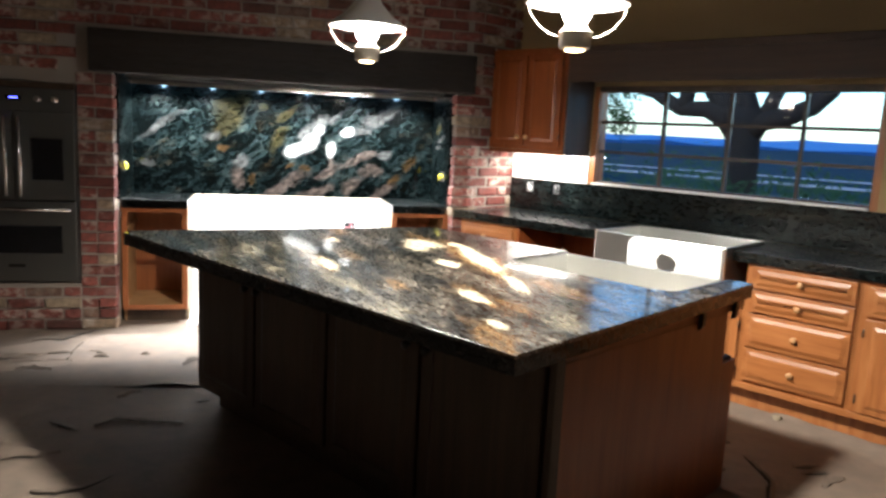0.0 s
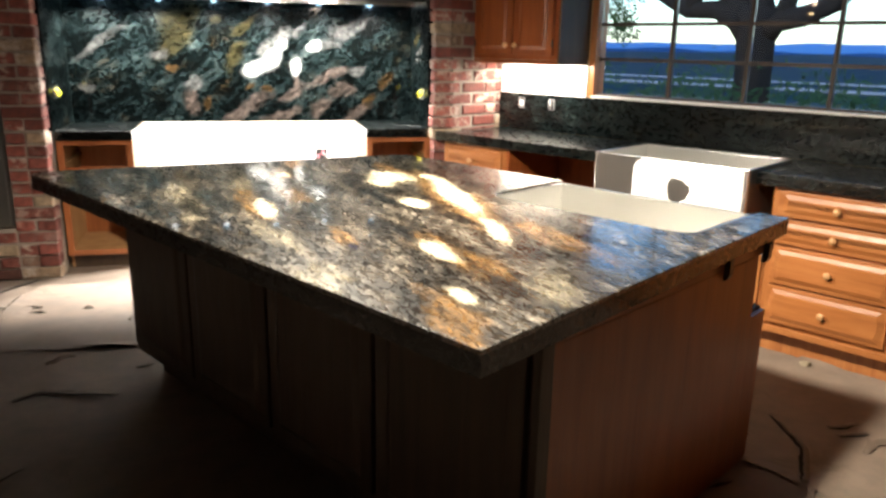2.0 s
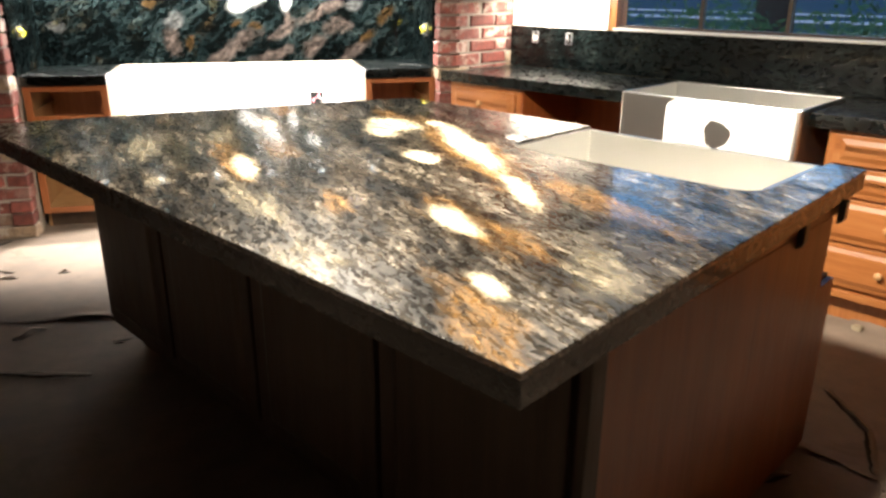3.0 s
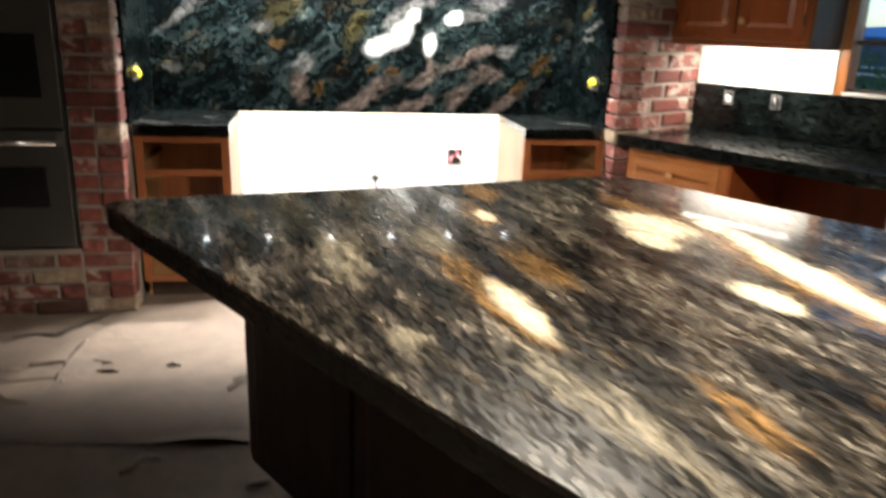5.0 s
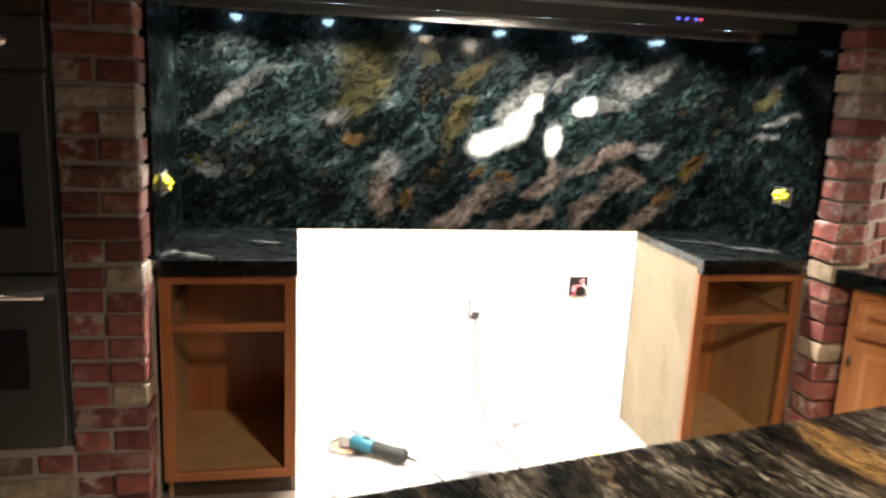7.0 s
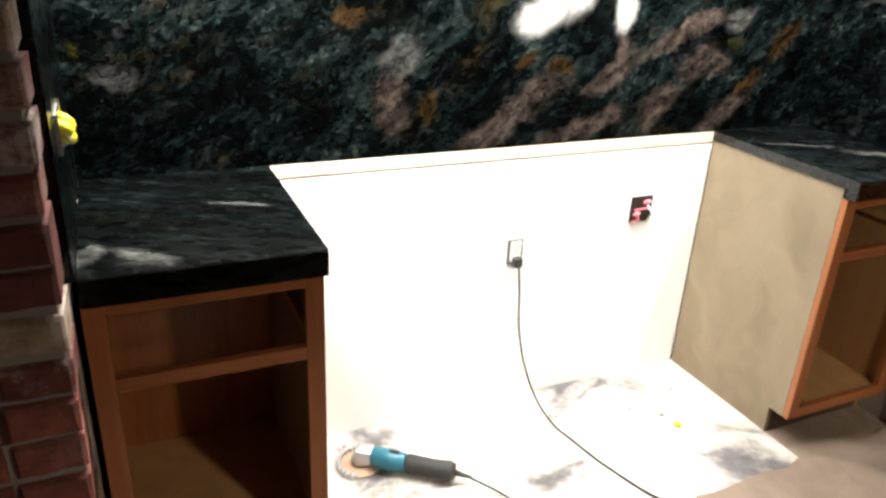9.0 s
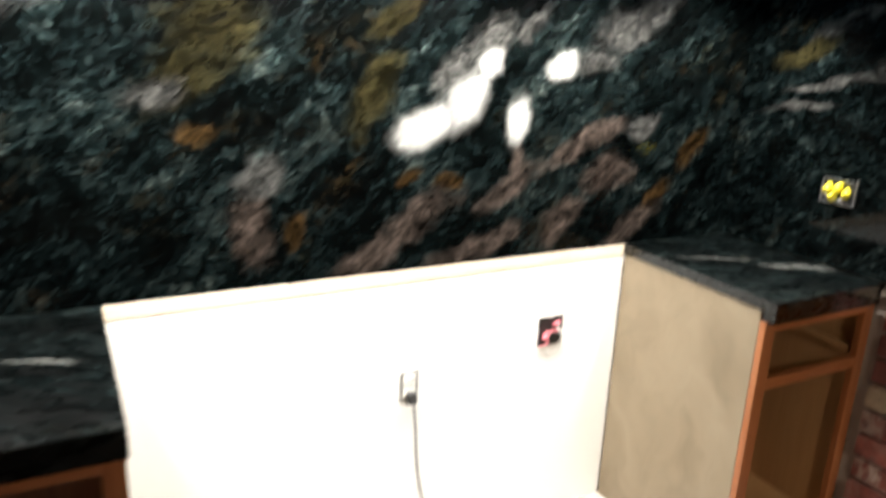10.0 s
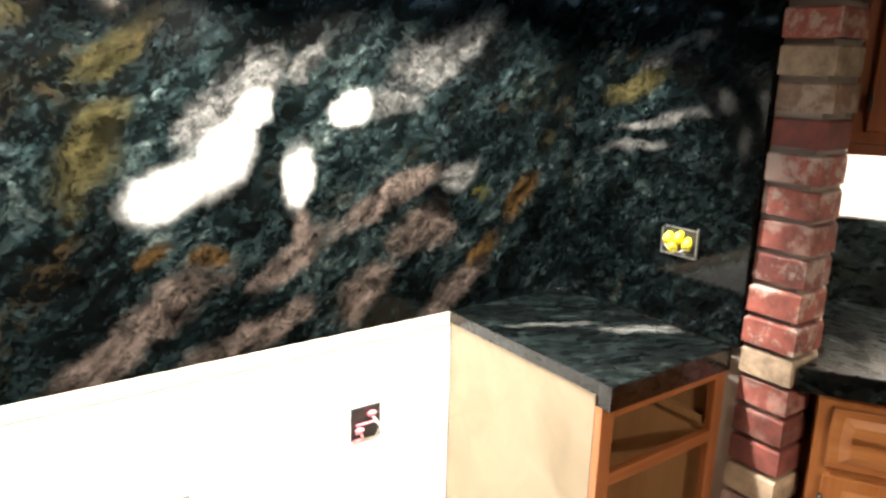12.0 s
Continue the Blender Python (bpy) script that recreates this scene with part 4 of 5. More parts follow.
part("apron_glare", bm, "glare_sheet", sink, "white sheet for the apron's glare, with a round hole")

# upper cabinet between brick and window, with its lamp below
uc = thing("upper_cabinet", pose(*pq(4.87, 3.54), 1.40, 0, 0, TR - 90), "reddish upper cabinet with two doors beside the window, darkened for its shade", "cabinet")
# Cherry, darker than the base cabinets, carries the shade on this cabinet.
part("body", bx(0, 0.70, 0.001, 0.325, 0, 0.735), "cherry", uc)
front(uc, "door", 0.03, 0.03, 0.315, 0.66, "cherry", 0.28, 0.06, 0, 0.055, 0.028)
front(uc, "door", 0.355, 0.03, 0.315, 0.66, "cherry", 0.035, 0.06, 0, 0.055, 0.672)
part("light_rail", bx(0, 0.70, 0.0, 0.02, -0.03, -0.001, bevel=0.003), "cherry_h", uc)
part("end_panel", bx(0.7005, 0.715, 0.0, 0.325, -0.03, 0.735), "stain", uc, "dark end panel")
ul = thing("under_cabinet_light", pose(*pq(5.0, 3.15), 1.37, 0, 0, TR - 90), "lit white strip light under the upper cabinet", "light")
part("housing", bx(-0.3, 0.3, 0.02, 0.09, 0.008, 0.03, bevel=0.002), "white", ul)
part("diffuser", bx(-0.29, 0.29, 0.028, 0.082, -0.002, 0.0075), "tube", ul)
al = new("strip_lamp", bpy.data.lights.new("strip_lamp", "AREA"))
al.data.shape, al.data.size, al.data.size_y, al.data.energy, al.data.color = "RECTANGLE", 0.58, 0.05, STRIP, (1.0, 0.9, 0.76)
al.matrix_world = pose(*pq(5.055, 3.15), 1.362, 0, 0, TR - 90) @ pose(0, 0, 0, 14, 0, 0)

# outlets in the dark splash
for q, wires in ((3.34, True), (3.08, False)):
    o = thing("splash_outlet", pose(*pq(5.17, q), 1.10, 0, 0, TR - 90) @ Matrix.Diagonal((0.8, 1, 0.8, 1)), "white unfinished outlet without its cover plate", "outlet", "outlets in the dark backsplash")
    bm = bmesh.new()
    for a in ((-0.03, -0.022, -0.006, -0.0005, -0.045, 0.045), (0.022, 0.03, -0.006, -0.0005, -0.045, 0.045), (-0.022, 0.022, -0.006, -0.0005, 0.038, 0.045), (-0.022, 0.022, -0.006, -0.0005, -0.045, -0.038)):
        box(bm, *a)
    part("frame", bm, "cast", o)
    part("socket_body", bx(-0.019, 0.019, -0.009, -0.001, -0.03, 0.03 if not wires else 0.012, bevel=0.002), "black" if not wires else "white", o)
    bm = bmesh.new()
    tube(bm, [(-0.01, -0.006, 0.03), (0.005, -0.03, 0.02), (0.012, -0.025, -0.01), (0.0, -0.008, -0.03)], 0.003, 6)
    part("wire", bm, "white", o)

# ---- the island ----
IP0, IP1 = 1.905, 3.59
NL, NR = 0.885, 0.94                     # near corners
FL, FR = 3.545, 2.945                    # far corners: the far edge runs along the range, not square to the sides
CP0, CP1, CQ0 = 2.18, 3.50, 0.945
CFL, CFR = 3.25, 2.76
SQ0, SQ1, SP = 1.05, 1.915, 3.08


def rounded(a, b, c, r, n=7):
    """Points of the arc that rounds the corner b between a and c."""
    a, b, c = Vector(a), Vector(b), Vector(c)
    u, v = (a - b).normalized(), (c - b).normalized()
    half = math.acos(max(-1, min(1, u.dot(v)))) / 2
    t = r / math.tan(half)
    m = b + (u + v).normalized() * r / math.sin(half)
    s, e = b + u * t - m, b + v * t - m
    return [m + (s * (1 - i / n) + e * (i / n)).normalized() * r for i in range(n + 1)]


near_l, near_r, far_r, far_l = (IP0, NL), (IP1, NR), (IP1, FR), (IP0, FL)
out = [near_l, near_r, (IP1, SQ0)]
out += rounded((IP1, SQ0), (SP, SQ0), (SP, SQ1), 0.09)
out += rounded((SP, SQ0), (SP, SQ1), (IP1, SQ1), 0.09)
out += [(IP1, SQ1)] + rounded((IP1, SQ1), far_r, far_l, 0.10) + rounded(far_r, far_l, near_l, 0.065)
top = thing("island_worktop", ISL, "polished gold and black granite island worktop with a sink cut-out", "worktop")
bm = bmesh.new()
prism(bm, out, 0.9, 0.912, 0.003)
part("slab", bm, "isle", top)
# The side takes a darker stone for the shade that falls on it.
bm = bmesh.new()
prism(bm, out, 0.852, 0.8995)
part("edge_band", bm, "run", top, "built-up granite edge, darkened for its shade")

ox, oy = (CP0 + CP1) / 2, 2.0
isl = thing("island_cabinet", ISL @ pose(ox, oy, 0), "dark-stained island cabinet with a reddish plain end panel", "cabinet")
cx0, cx1, cn = CP0 - ox, CP1 - ox, CQ0 - oy


def far_at(x, inset=0.0):
    return CFL + (CFR - CFL) * (x - cx0) / (cx1 - cx0) - oy - inset


bm = bmesh.new()
sx, sy = SP - 0.03 - ox, SQ1 + 0.02 - oy
prism(bm, [(cx0 + 0.021, cn + 0.02), (sx, cn + 0.02), (sx, far_at(sx)), (cx0 + 0.021, far_at(cx0 + 0.021))], 0.10, 0.851)
prism(bm, [(sx, sy), (cx1, sy), (cx1, far_at(cx1)), (sx, far_at(sx))], 0.10, 0.851)
box(bm, sx, cx1, cn + 0.02, sy, 0.10, 0.60)
prism(bm, [(cx0 + 0.09, cn + 0.03), (cx1 - 0.08, cn + 0.03), (cx1 - 0.08, far_at(cx1 - 0.08, 0.07)), (cx0 + 0.09, far_at(cx0 + 0.09, 0.07))], 0.001, 0.10)
part("body", bm, "stain", isl)
part("end_panel", bx(cx0 + 0.05, cx1 - 0.12, cn, cn + 0.019, 0.0015, 0.81, bevel=0.002), "cherry", isl, "plain reddish wooden end panel")
part("corner_post", bx(cx0, cx0 + 0.049, cn - 0.004, cn + 0.0195, 0.0015, 0.851, bevel=0.003), "stain", isl)
part("top_rail", bx(cx0 + 0.0495, cx1, cn + 0.001, cn + 0.019, 0.811, 0.851), "cherry_h", isl)
part("corner_post", bx(cx1 - 0.119, cx1 - 0.002, cn + 0.001, cn + 0.019, 0.0015, 0.59), "cherry", isl)
nd = 4
dw = (CFL - CQ0 - 0.06) / nd
for i in range(nd):
    bm = panel_bm(dw - 0.02, 0.66, rail=0.06)
    m = pose(cx0, CFL - oy - 0.04 - i * dw, 0.15, 0, 0, -90)
    bmesh.ops.transform(bm, matrix=m, verts=bm.verts)
    d = part("door", bm, "stain", isl)
    kb = bmesh.new()
    kx = dw - 0.06 if i % 2 == 0 else 0.04
    lathe(kb, [(0.008, 0), (0.007, 0.010), (0.015, 0.016), (0.0175, 0.022), (0.014, 0.029), (0.004, 0.031)], (0, 0, 0), 16, pose(0, 0, 0, 90, 0, 0))
    bmesh.ops.transform(kb, matrix=m @ pose(kx, -0.009, 0.58), verts=kb.verts)
    part("knob", kb, "black", d)
for x in (0.28, 0.58):
    bm = bmesh.new()
    prism(bm, [(-0.0005, 0.0), (-0.02, 0.0), (-0.02, -0.05), (-0.012, -0.065), (-0.0005, -0.07)], -0.012, 0.012)
    bmesh.ops.transform(bm, matrix=Matrix(((0, 0, 1, x), (1, 0, 0, cn), (0, 1, 0, 0.85), (0, 0, 0, 1))), verts=bm.verts)
    part("bracket", bm, "black", isl)
apron_sink(ISL @ pose(3.575, SQ0 + 0.005, 0.905, 0, 0, 90), SQ1 - SQ0 - 0.01, 0.52, 0.29, "satin steel apron-front sink set in the island's side")


# ---- lantern pendants over the island ----
def pendant(p, q, zb):
    x, y = pq(p, q, TI)
    o = thing("pendant_lantern", pose(x, y, zb), "lit old-style oil lantern pendant with a metal shade", "pendant lamp", "lanterns over the island")
    bm = bmesh.new()
    lathe(bm, [(0.03, 0.0), (0.052, 0.004), (0.055, 0.012), (0.055, 0.05), (0.058, 0.054), (0.058, 0.06), (0.045, 0.07), (0.036, 0.085)], (0, 0, 0), 28)
    part("font", bm, "pewter", o, "pewter lamp base with a raised rim")
    bm = bmesh.new()
    lathe(bm, [(0.034, 0.0), (0.031, -0.004), (0.005, -0.006)], (0, 0, -0.001), 24)
    part("lit_base", bm, "ember", o)
    bm = bmesh.new()
    lathe(bm, [(0.034, 0.086), (0.05, 0.115), (0.055, 0.145), (0.046, 0.185), (0.036, 0.225)], (0, 0, 0), 24)
    ch = part("glass_chimney", bm, "bulb", o, "glowing glass chimney")
    ch.visible_shadow = False
    bm = bmesh.new()
    lathe(bm, [(0.176, 0.150), (0.18, 0.153), (0.178, 0.158), (0.11, 0.205), (0.06, 0.262), (0.05, 0.30), (0.03, 0.32), (0.012, 0.325), (0.012, 0.318), (0.026, 0.312), (0.046, 0.295), (0.055, 0.258), (0.106, 0.199), (0.172, 0.154)], (0, 0, 0), 36, ring_shut=True)
    part("shade", bm, "shade", o, "pale flared metal shade")
    for s in (1, -1):
        bm = bmesh.new()
        tube(bm, [(s * 0.17, 0, 0.155), (s * 0.165, 0, 0.12), (s * 0.13, 0, 0.075), (s * 0.09, 0, 0.05), (s * 0.055, 0, 0.042)], 0.0022, 8)
        w = part("side_wire", bm, "pewter", o)
        w.matrix_basis = pose(0, 0, 0, 0, 0, -15)
    bm = bmesh.new()
    tube(bm, [(0, 0, 0.325), (0, 0, CEIL - zb - 0.02)], 0.006, 8)
    part("stem", bm, "pewter", o)
    bm = bmesh.new()
    lathe(bm, [(0.06, CEIL - zb - 0.001), (0.06, CEIL - zb - 0.012), (0.02, CEIL - zb - 0.03)], (0, 0, 0), 20)
    part("ceiling_plate", bm, "pewter", o)
    lamp = new("lantern_light", bpy.data.lights.new("lantern_light", "SPOT"))
    lamp.data.energy, lamp.data.color, lamp.data.shadow_soft_size = PEND, (1.0, 0.88, 0.7), 0.07
    lamp.data.spot_size, lamp.data.spot_blend = radians(166), 1.0
    lamp.matrix_world = ISL @ pose(p, q, zb + 0.203, 0, -14, 0)


pendant(2.609, 2.422, 1.80)
pendant(2.588, 1.254, 1.80)

# ---- masking paper on the floor ----
def ragged(p0, p1, n, amp, seed):
    rng = random.Random(seed)
    a, b = Vector(p0), Vector(p1)
    nrm = Vector((-(b - a).y, (b - a).x)).normalized()
    return [a.lerp(b, i / n) + nrm * rng.uniform(-amp, amp) for i in range(n)]


def paper(corners, lift, seed, z, label):
    """A sheet of paper with torn edges that lift here and there."""
    rim = []
    for i in range(len(corners)):
        a, b = corners[i], corners[(i + 1) % len(corners)]
        rim += ragged(a, b, max(8, int(math.dist(a, b) / 0.07)), 0.012, seed + i)
    cen = sum(rim, Vector((0, 0))) / len(rim)
    rng = random.Random(seed)
    hs = [0.0] * len(rim)
    for _ in range(lift):
        c, wid, hgt = rng.randrange(len(rim)), rng.randint(2, 4), rng.uniform(0.008, 0.028)
        for k in range(-wid, wid + 1):
            j = (c + k) % len(rim)
            hs[j] = max(hs[j], hgt * (1 - abs(k) / (wid + 1)) ** 1.3)
    bm = bmesh.new()
    rings = []
    for s in (1.0, 0.988, 0.975, 0.955, 0.9, 0.5):
        rings.append([bm.verts.new((*(cen + (v - cen) * s), z + hs[i] * max(0, (s - 0.9) / 0.1) ** 1.5 + 0.0006 * rng.random() * (s > 0.9))) for i, v in enumerate(rim)])
    for a, b in zip(rings, rings[1:]):
        for i in range(len(rim)):
            j = (i + 1) % len(rim)
            bm.faces.new((a[i], a[j], b[j], b[i]))
    bm.faces.new(rings[-1])
    bm.normal_update()
    bmesh.ops.solidify(bm, geom=bm.faces[:], thickness=0.0006)
    solo("floor_paper", bm, "paper", label, "floor paper", "sheets of masking paper")


paper([(-3.0, 4.55), (-0.62, 4.75), (-0.55, 5.42), (-3.0, 5.42)], 8, 11, 0.0050, "brown masking paper with a torn lifted edge")
paper([(-0.68, 4.25), (1.8, 4.05), (1.95, 5.55), (-0.5, 5.45)], 3, 23, 0.0068, "brown masking paper taped before the range bay")
paper([(-3.0, 2.3), (0.3, 2.2), (-0.4, 4.45), (-3.0, 4.62)], 4, 37, 0.0030, "scuffed brown masking paper with curled tears")
paper([(-3.0, -2.4), (4.0, -2.6), (3.4, 1.2), (0.6, 2.4), (-3.0, 2.4)], 5, 41, 0.0015, "scuffed brown masking paper over the floor")
paper([pq(3.45, -0.9), pq(4.66, -0.9), pq(4.66, 1.1), pq(3.5, 1.15)], 6, 53, 0.0065, "brown masking paper with stains in the aisle")
paper([pq(3.42, 1.08), pq(4.66, 1.05), pq(4.66, 3.3), pq(3.42, 3.2)], 5, 59, 0.0040, "brown masking paper in the aisle")


def scrap(x, y, length, turn, seed, mat="paper"):
    """A torn curl of paper."""
    rng = random.Random(seed)
    bm = bmesh.new()
    rows = []
    n = 9
    for i in range(n):
        t = i / (n - 1)
        w = 0.5 * length * 0.13 * (0.25 + math.sin(math.pi * min(0.97, 0.06 + t))) * rng.uniform(0.35, 1.5)
        z = 0.010 + 0.022 * math.sin(math.pi * t) * rng.uniform(0.4, 1.3)
        wob = rng.uniform(-0.012, 0.012) + 0.05 * length * math.sin(3.5 * t + seed)
        rows.append([bm.verts.new(((t - 0.5) * length, wob + w * s, z * (0.25 if s == 0 else 1.0) * (1.0 if s >= 0 else 0.35))) for s in (-1, 0, 1)])
    for a, b in zip(rows, rows[1:]):
        for k in range(2):
            bm.faces.new((a[k], a[k + 1], b[k + 1], b[k])).smooth = True
    bm.normal_update()
    bmesh.ops.solidify(bm, geom=bm.faces[:], thickness=0.0008)
    solo("paper_scrap", bm, mat, "torn curl of brown masking paper on the floor", "paper scrap", "paper scraps", m=pose(x, y, 0.006, 0, 0, turn))


for i, (x, y, ln, tn) in enumerate(((-0.95, 4.80, 0.36, 12), (-0.75, 4.55, 0.2, -8), (-0.5, 3.35, 0.34, -4), (-0.15, 4.05, 0.14, 30), (-0.62, 3.5, 0.16, -50), (-0.25, 2.75, 0.3, 35), (-0.45, 2.7, 0.2, 10),
                                    (0.12, 4.62, 0.16, 60), (-1.2, 4.35, 0.15, 5), (2.75, 3.05, 0.2, -20), (3.05, 2.55, 0.18, 15), (2.55, 2.3, 0.16, 40))):
    scrap(x, y, ln, tn, 70 + i)



def tear(pts, width, seed):
    """A torn slit in the paper: a dark ribbon for the shade along the tear, with one lifted lip along it."""
    rng = random.Random(seed)
    way = []
    for a, b in zip(pts, pts[1:]):
        n = max(2, int(math.dist(a, b) / 0.025))
        way += [Vector(a).lerp(Vector(b), k / n) for k in range(n)]
    way.append(Vector(pts[-1]))
    org = way[len(way) // 2]
    gap, lip = bmesh.new(), bmesh.new()
    rows, lips = [], []
    for k, p in enumerate(way):
        d = (way[min(k + 1, len(way) - 1)] - way[max(k - 1, 0)]).normalized()
        side = Vector((-d.y, d.x))
        t = k / (len(way) - 1)
        w = width * (0.08 + math.sin(math.pi * t) ** 0.7) * rng.uniform(0.5, 1.2)
        c = p - org + side * rng.uniform(-0.003, 0.003)
        rows.append([gap.verts.new((*(c + side * w * f), 0.0)) for f in (-0.5, 0.5)])
        rise = 0.011 * math.sin(math.pi * t) * rng.uniform(0.5, 1.2) + 0.001
        lips.append([lip.verts.new((*(c + side * (w * 0.5 + f * 0.02)), z)) for f, z in ((0.0, rise), (0.35, rise * 0.55), (1.0, 0.0004))])
    for bm, grid_rows in ((gap, rows), (lip, lips)):
        for a, b in zip(grid_rows, grid_rows[1:]):
            for k in range(len(a) - 1):
                bm.faces.new((a[k], a[k + 1], b[k + 1], b[k])).smooth = True
        bm.normal_update()
        bmesh.ops.solidify(bm, geom=bm.faces[:], thickness=0.0006)
    o = thing("paper_tear", pose(org.x, org.y, 0.0082), "dark tear in the masking paper with a lifted lip", "paper tear", "tears in the floor paper")
    part("shade_ribbon", gap, "slit_shade", o)
    part("lip", lip, "paper", o)


RANGE_TEARS = (((-0.92, 5.17), (-0.83, 5.2), (-0.74, 5.17), (-0.64, 5.32), (-0.56, 5.42)), ((-0.6, 5.12), (-0.61, 4.93), (-0.62, 4.85)), ((-0.75, 4.86), (-0.62, 4.89)), ((-0.6, 4.88), (-0.42, 4.86)),
               ((-0.47, 4.78), (-0.38, 4.77)), ((-0.62, 4.78), (-0.58, 4.68)), ((-0.2, 4.8), (-0.14, 4.8)), ((-1.05, 4.75), (-0.94, 4.77)))
AISLE_TEARS = (((-0.24, 3.64), (-0.17, 3.72), (-0.03, 3.67), (0.16, 3.63)), ((-0.47, 3.72), (-0.4, 3.66), (-0.33, 3.6)), ((-0.36, 2.98), (-0.26, 2.95), (-0.16, 2.98), (-0.06, 3.09)), ((0.2, 3.9), (0.28, 3.93)),
               ((2.55, 2.88), (2.62, 2.74)), ((2.82, 2.88), (2.76, 2.61), (2.6, 2.41)), ((2.98, 2.72), (3.05, 2.7), (3.12, 2.72)), ((2.97, 2.65), (3.1, 2.63)), ((2.25, 2.45), (2.36, 2.47)))
for i, pts in enumerate(RANGE_TEARS):
    tear(pts, 0.022 if i else 0.032, 200 + i)
for i, pts in enumerate(AISLE_TEARS):
    tear(pts, 0.015, 300 + i)

# small litter on the floor
nut = bmesh.new()
lathe(nut, [(0.001, -0.012), (0.008, -0.011), (0.009, 0.004), (0.004, 0.016), (0.001, 0.017)], (0, 0, 0), 12, pose(0, 0, 0, 90, 0, 35))
solo("wire_nut", nut, "yellow", "yellow wire nut lying on the bay floor", "wire nut", m=pose(1.275, 5.815, 0.0155))


def crumb(x, y, z, size, seed, mat, label):
    rng = random.Random(seed)
    bm = bmesh.new()
    bmesh.ops.create_icosphere(bm, subdivisions=1, radius=size)
    for v in bm.verts:
        v.co *= rng.uniform(0.6, 1.2)
        v.co.z = max(-size * 0.4, v.co.z * 0.6)
    solo("rubble_crumb", bm, mat, label, "rubble", "crumbs of rubble", m=pose(x, y, z + size * 0.4, 0, 0, rng.uniform(0, 180)))


crumb(3.322, 3.271, 0.0045, 0.03, 1, "ply_pale", "pale crumpled lump on the aisle paper")
for i, (x, y, z, r) in enumerate(((0.899, 6.018, 0.0062, 0.009), (1.264, 5.884, 0.0062, 0.012), (1.18, 5.95, 0.0062, 0.008), (1.10, 5.74, 0.0062, 0.006), (0.72, 6.08, 0.0062, 0.007), (0.62, 5.7, 0.0062, 0.006), (1.4, 6.0, 0.0062, 0.007), (0.2, 6.1, 0.0062, 0.008))):
    crumb(x, y, z, r, 20 + i, "mortar", "small grey crumb on the bay floor")

# ---- outside the window ----
bm = bmesh.new()
steps = 40
grid = {}
rng = random.Random(5)
for i in range(steps + 1):
    for j in range(steps + 1):
        d = 5.5 + 1400 * (i / steps) ** 3
        w = (j / steps - 0.5) * (30 + 3.2 * d)
        zz = -0.2 - 3.0 * min(1, max(0, (d - 14) / 120)) + (noise.noise(Vector((d * 0.02, w * 0.02, 3))) * min(6, d * 0.02))
        grid[i, j] = bm.verts.new((d, w + 2, zz))
for i in range(steps):
    for j in range(steps):
        bm.faces.new((grid[i, j], grid[i + 1, j], grid[i + 1, j + 1], grid[i, j + 1])).smooth = True
solo("ground", bm, "soil", "dusky green hillside falling away from the house", "ground", kind="structure", m=RUN)
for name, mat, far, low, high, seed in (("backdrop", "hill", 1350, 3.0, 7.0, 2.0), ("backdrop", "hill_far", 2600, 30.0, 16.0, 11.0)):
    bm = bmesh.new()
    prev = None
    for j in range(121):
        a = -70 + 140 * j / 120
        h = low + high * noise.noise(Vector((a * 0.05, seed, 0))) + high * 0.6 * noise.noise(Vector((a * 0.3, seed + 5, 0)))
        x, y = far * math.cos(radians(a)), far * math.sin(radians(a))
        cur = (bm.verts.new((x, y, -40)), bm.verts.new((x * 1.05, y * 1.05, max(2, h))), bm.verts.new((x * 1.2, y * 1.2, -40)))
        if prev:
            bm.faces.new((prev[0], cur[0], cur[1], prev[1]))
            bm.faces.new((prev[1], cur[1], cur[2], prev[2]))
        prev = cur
    solo(name, bm, mat, "far hills at dusk, blue haze put into their colour", "hills", kind="structure", m=RUN)
bm = bmesh.new()
bank = []
for k, (d0, q0, d1, q1, w) in enumerate(((44, 50, 40, -50, 0.9), (75, 90, 82, -90, 1.6))):
    n = 24
    pr = None
    for i in range(n + 1):
        t = i / n
        d, q = d0 + (d1 - d0) * t + 1.5 * math.sin(t * 5 + k), q0 + (q1 - q0) * t
        zz = -0.2 - 3.0 * min(1, max(0, (d - 14) / 120)) + 0.55
        cur = (bm.verts.new((d, q, zz)), bm.verts.new((d + w, q, zz + 0.02)), bm.verts.new((d + w, q, zz - 0.1)), bm.verts.new((d, q, zz - 0.1)))
        bank.append((d, q, zz - 0.1, w))
        if pr:
            for a in range(4):
                bm.faces.new((pr[a], cur[a], cur[(a + 1) % 4], pr[(a + 1) % 4]))
        pr = cur
solo("road", bm, "asphalt", "pale track crossing the hillside below", "road", kind="structure", m=RUN)
bm = bmesh.new()
for a, b in zip(bank, bank[1:]):
    if b[1] < a[1]:
        top = [bm.verts.new(v) for v in ((a[0] - 0.02, a[1], a[2] - 0.01), (a[0] + a[3], a[1], a[2] - 0.01), (b[0] + b[3], b[1], b[2] - 0.01), (b[0] - 0.02, b[1], b[2] - 0.01))]
        low = [bm.verts.new((v.co.x - (1.5 if i in (0, 3) else -1.5), v.co.y, v.co.z - 1.2)) for i, v in enumerate(top)]
        bm.faces.new(top)
        bm.faces.new((top[3], low[3], low[0], top[0]))
        bm.faces.new((top[1], low[1], low[2], top[2]))
solo("embankment", bm, "soil", "dark grassy bank under the track", "ground", kind="structure", m=RUN)


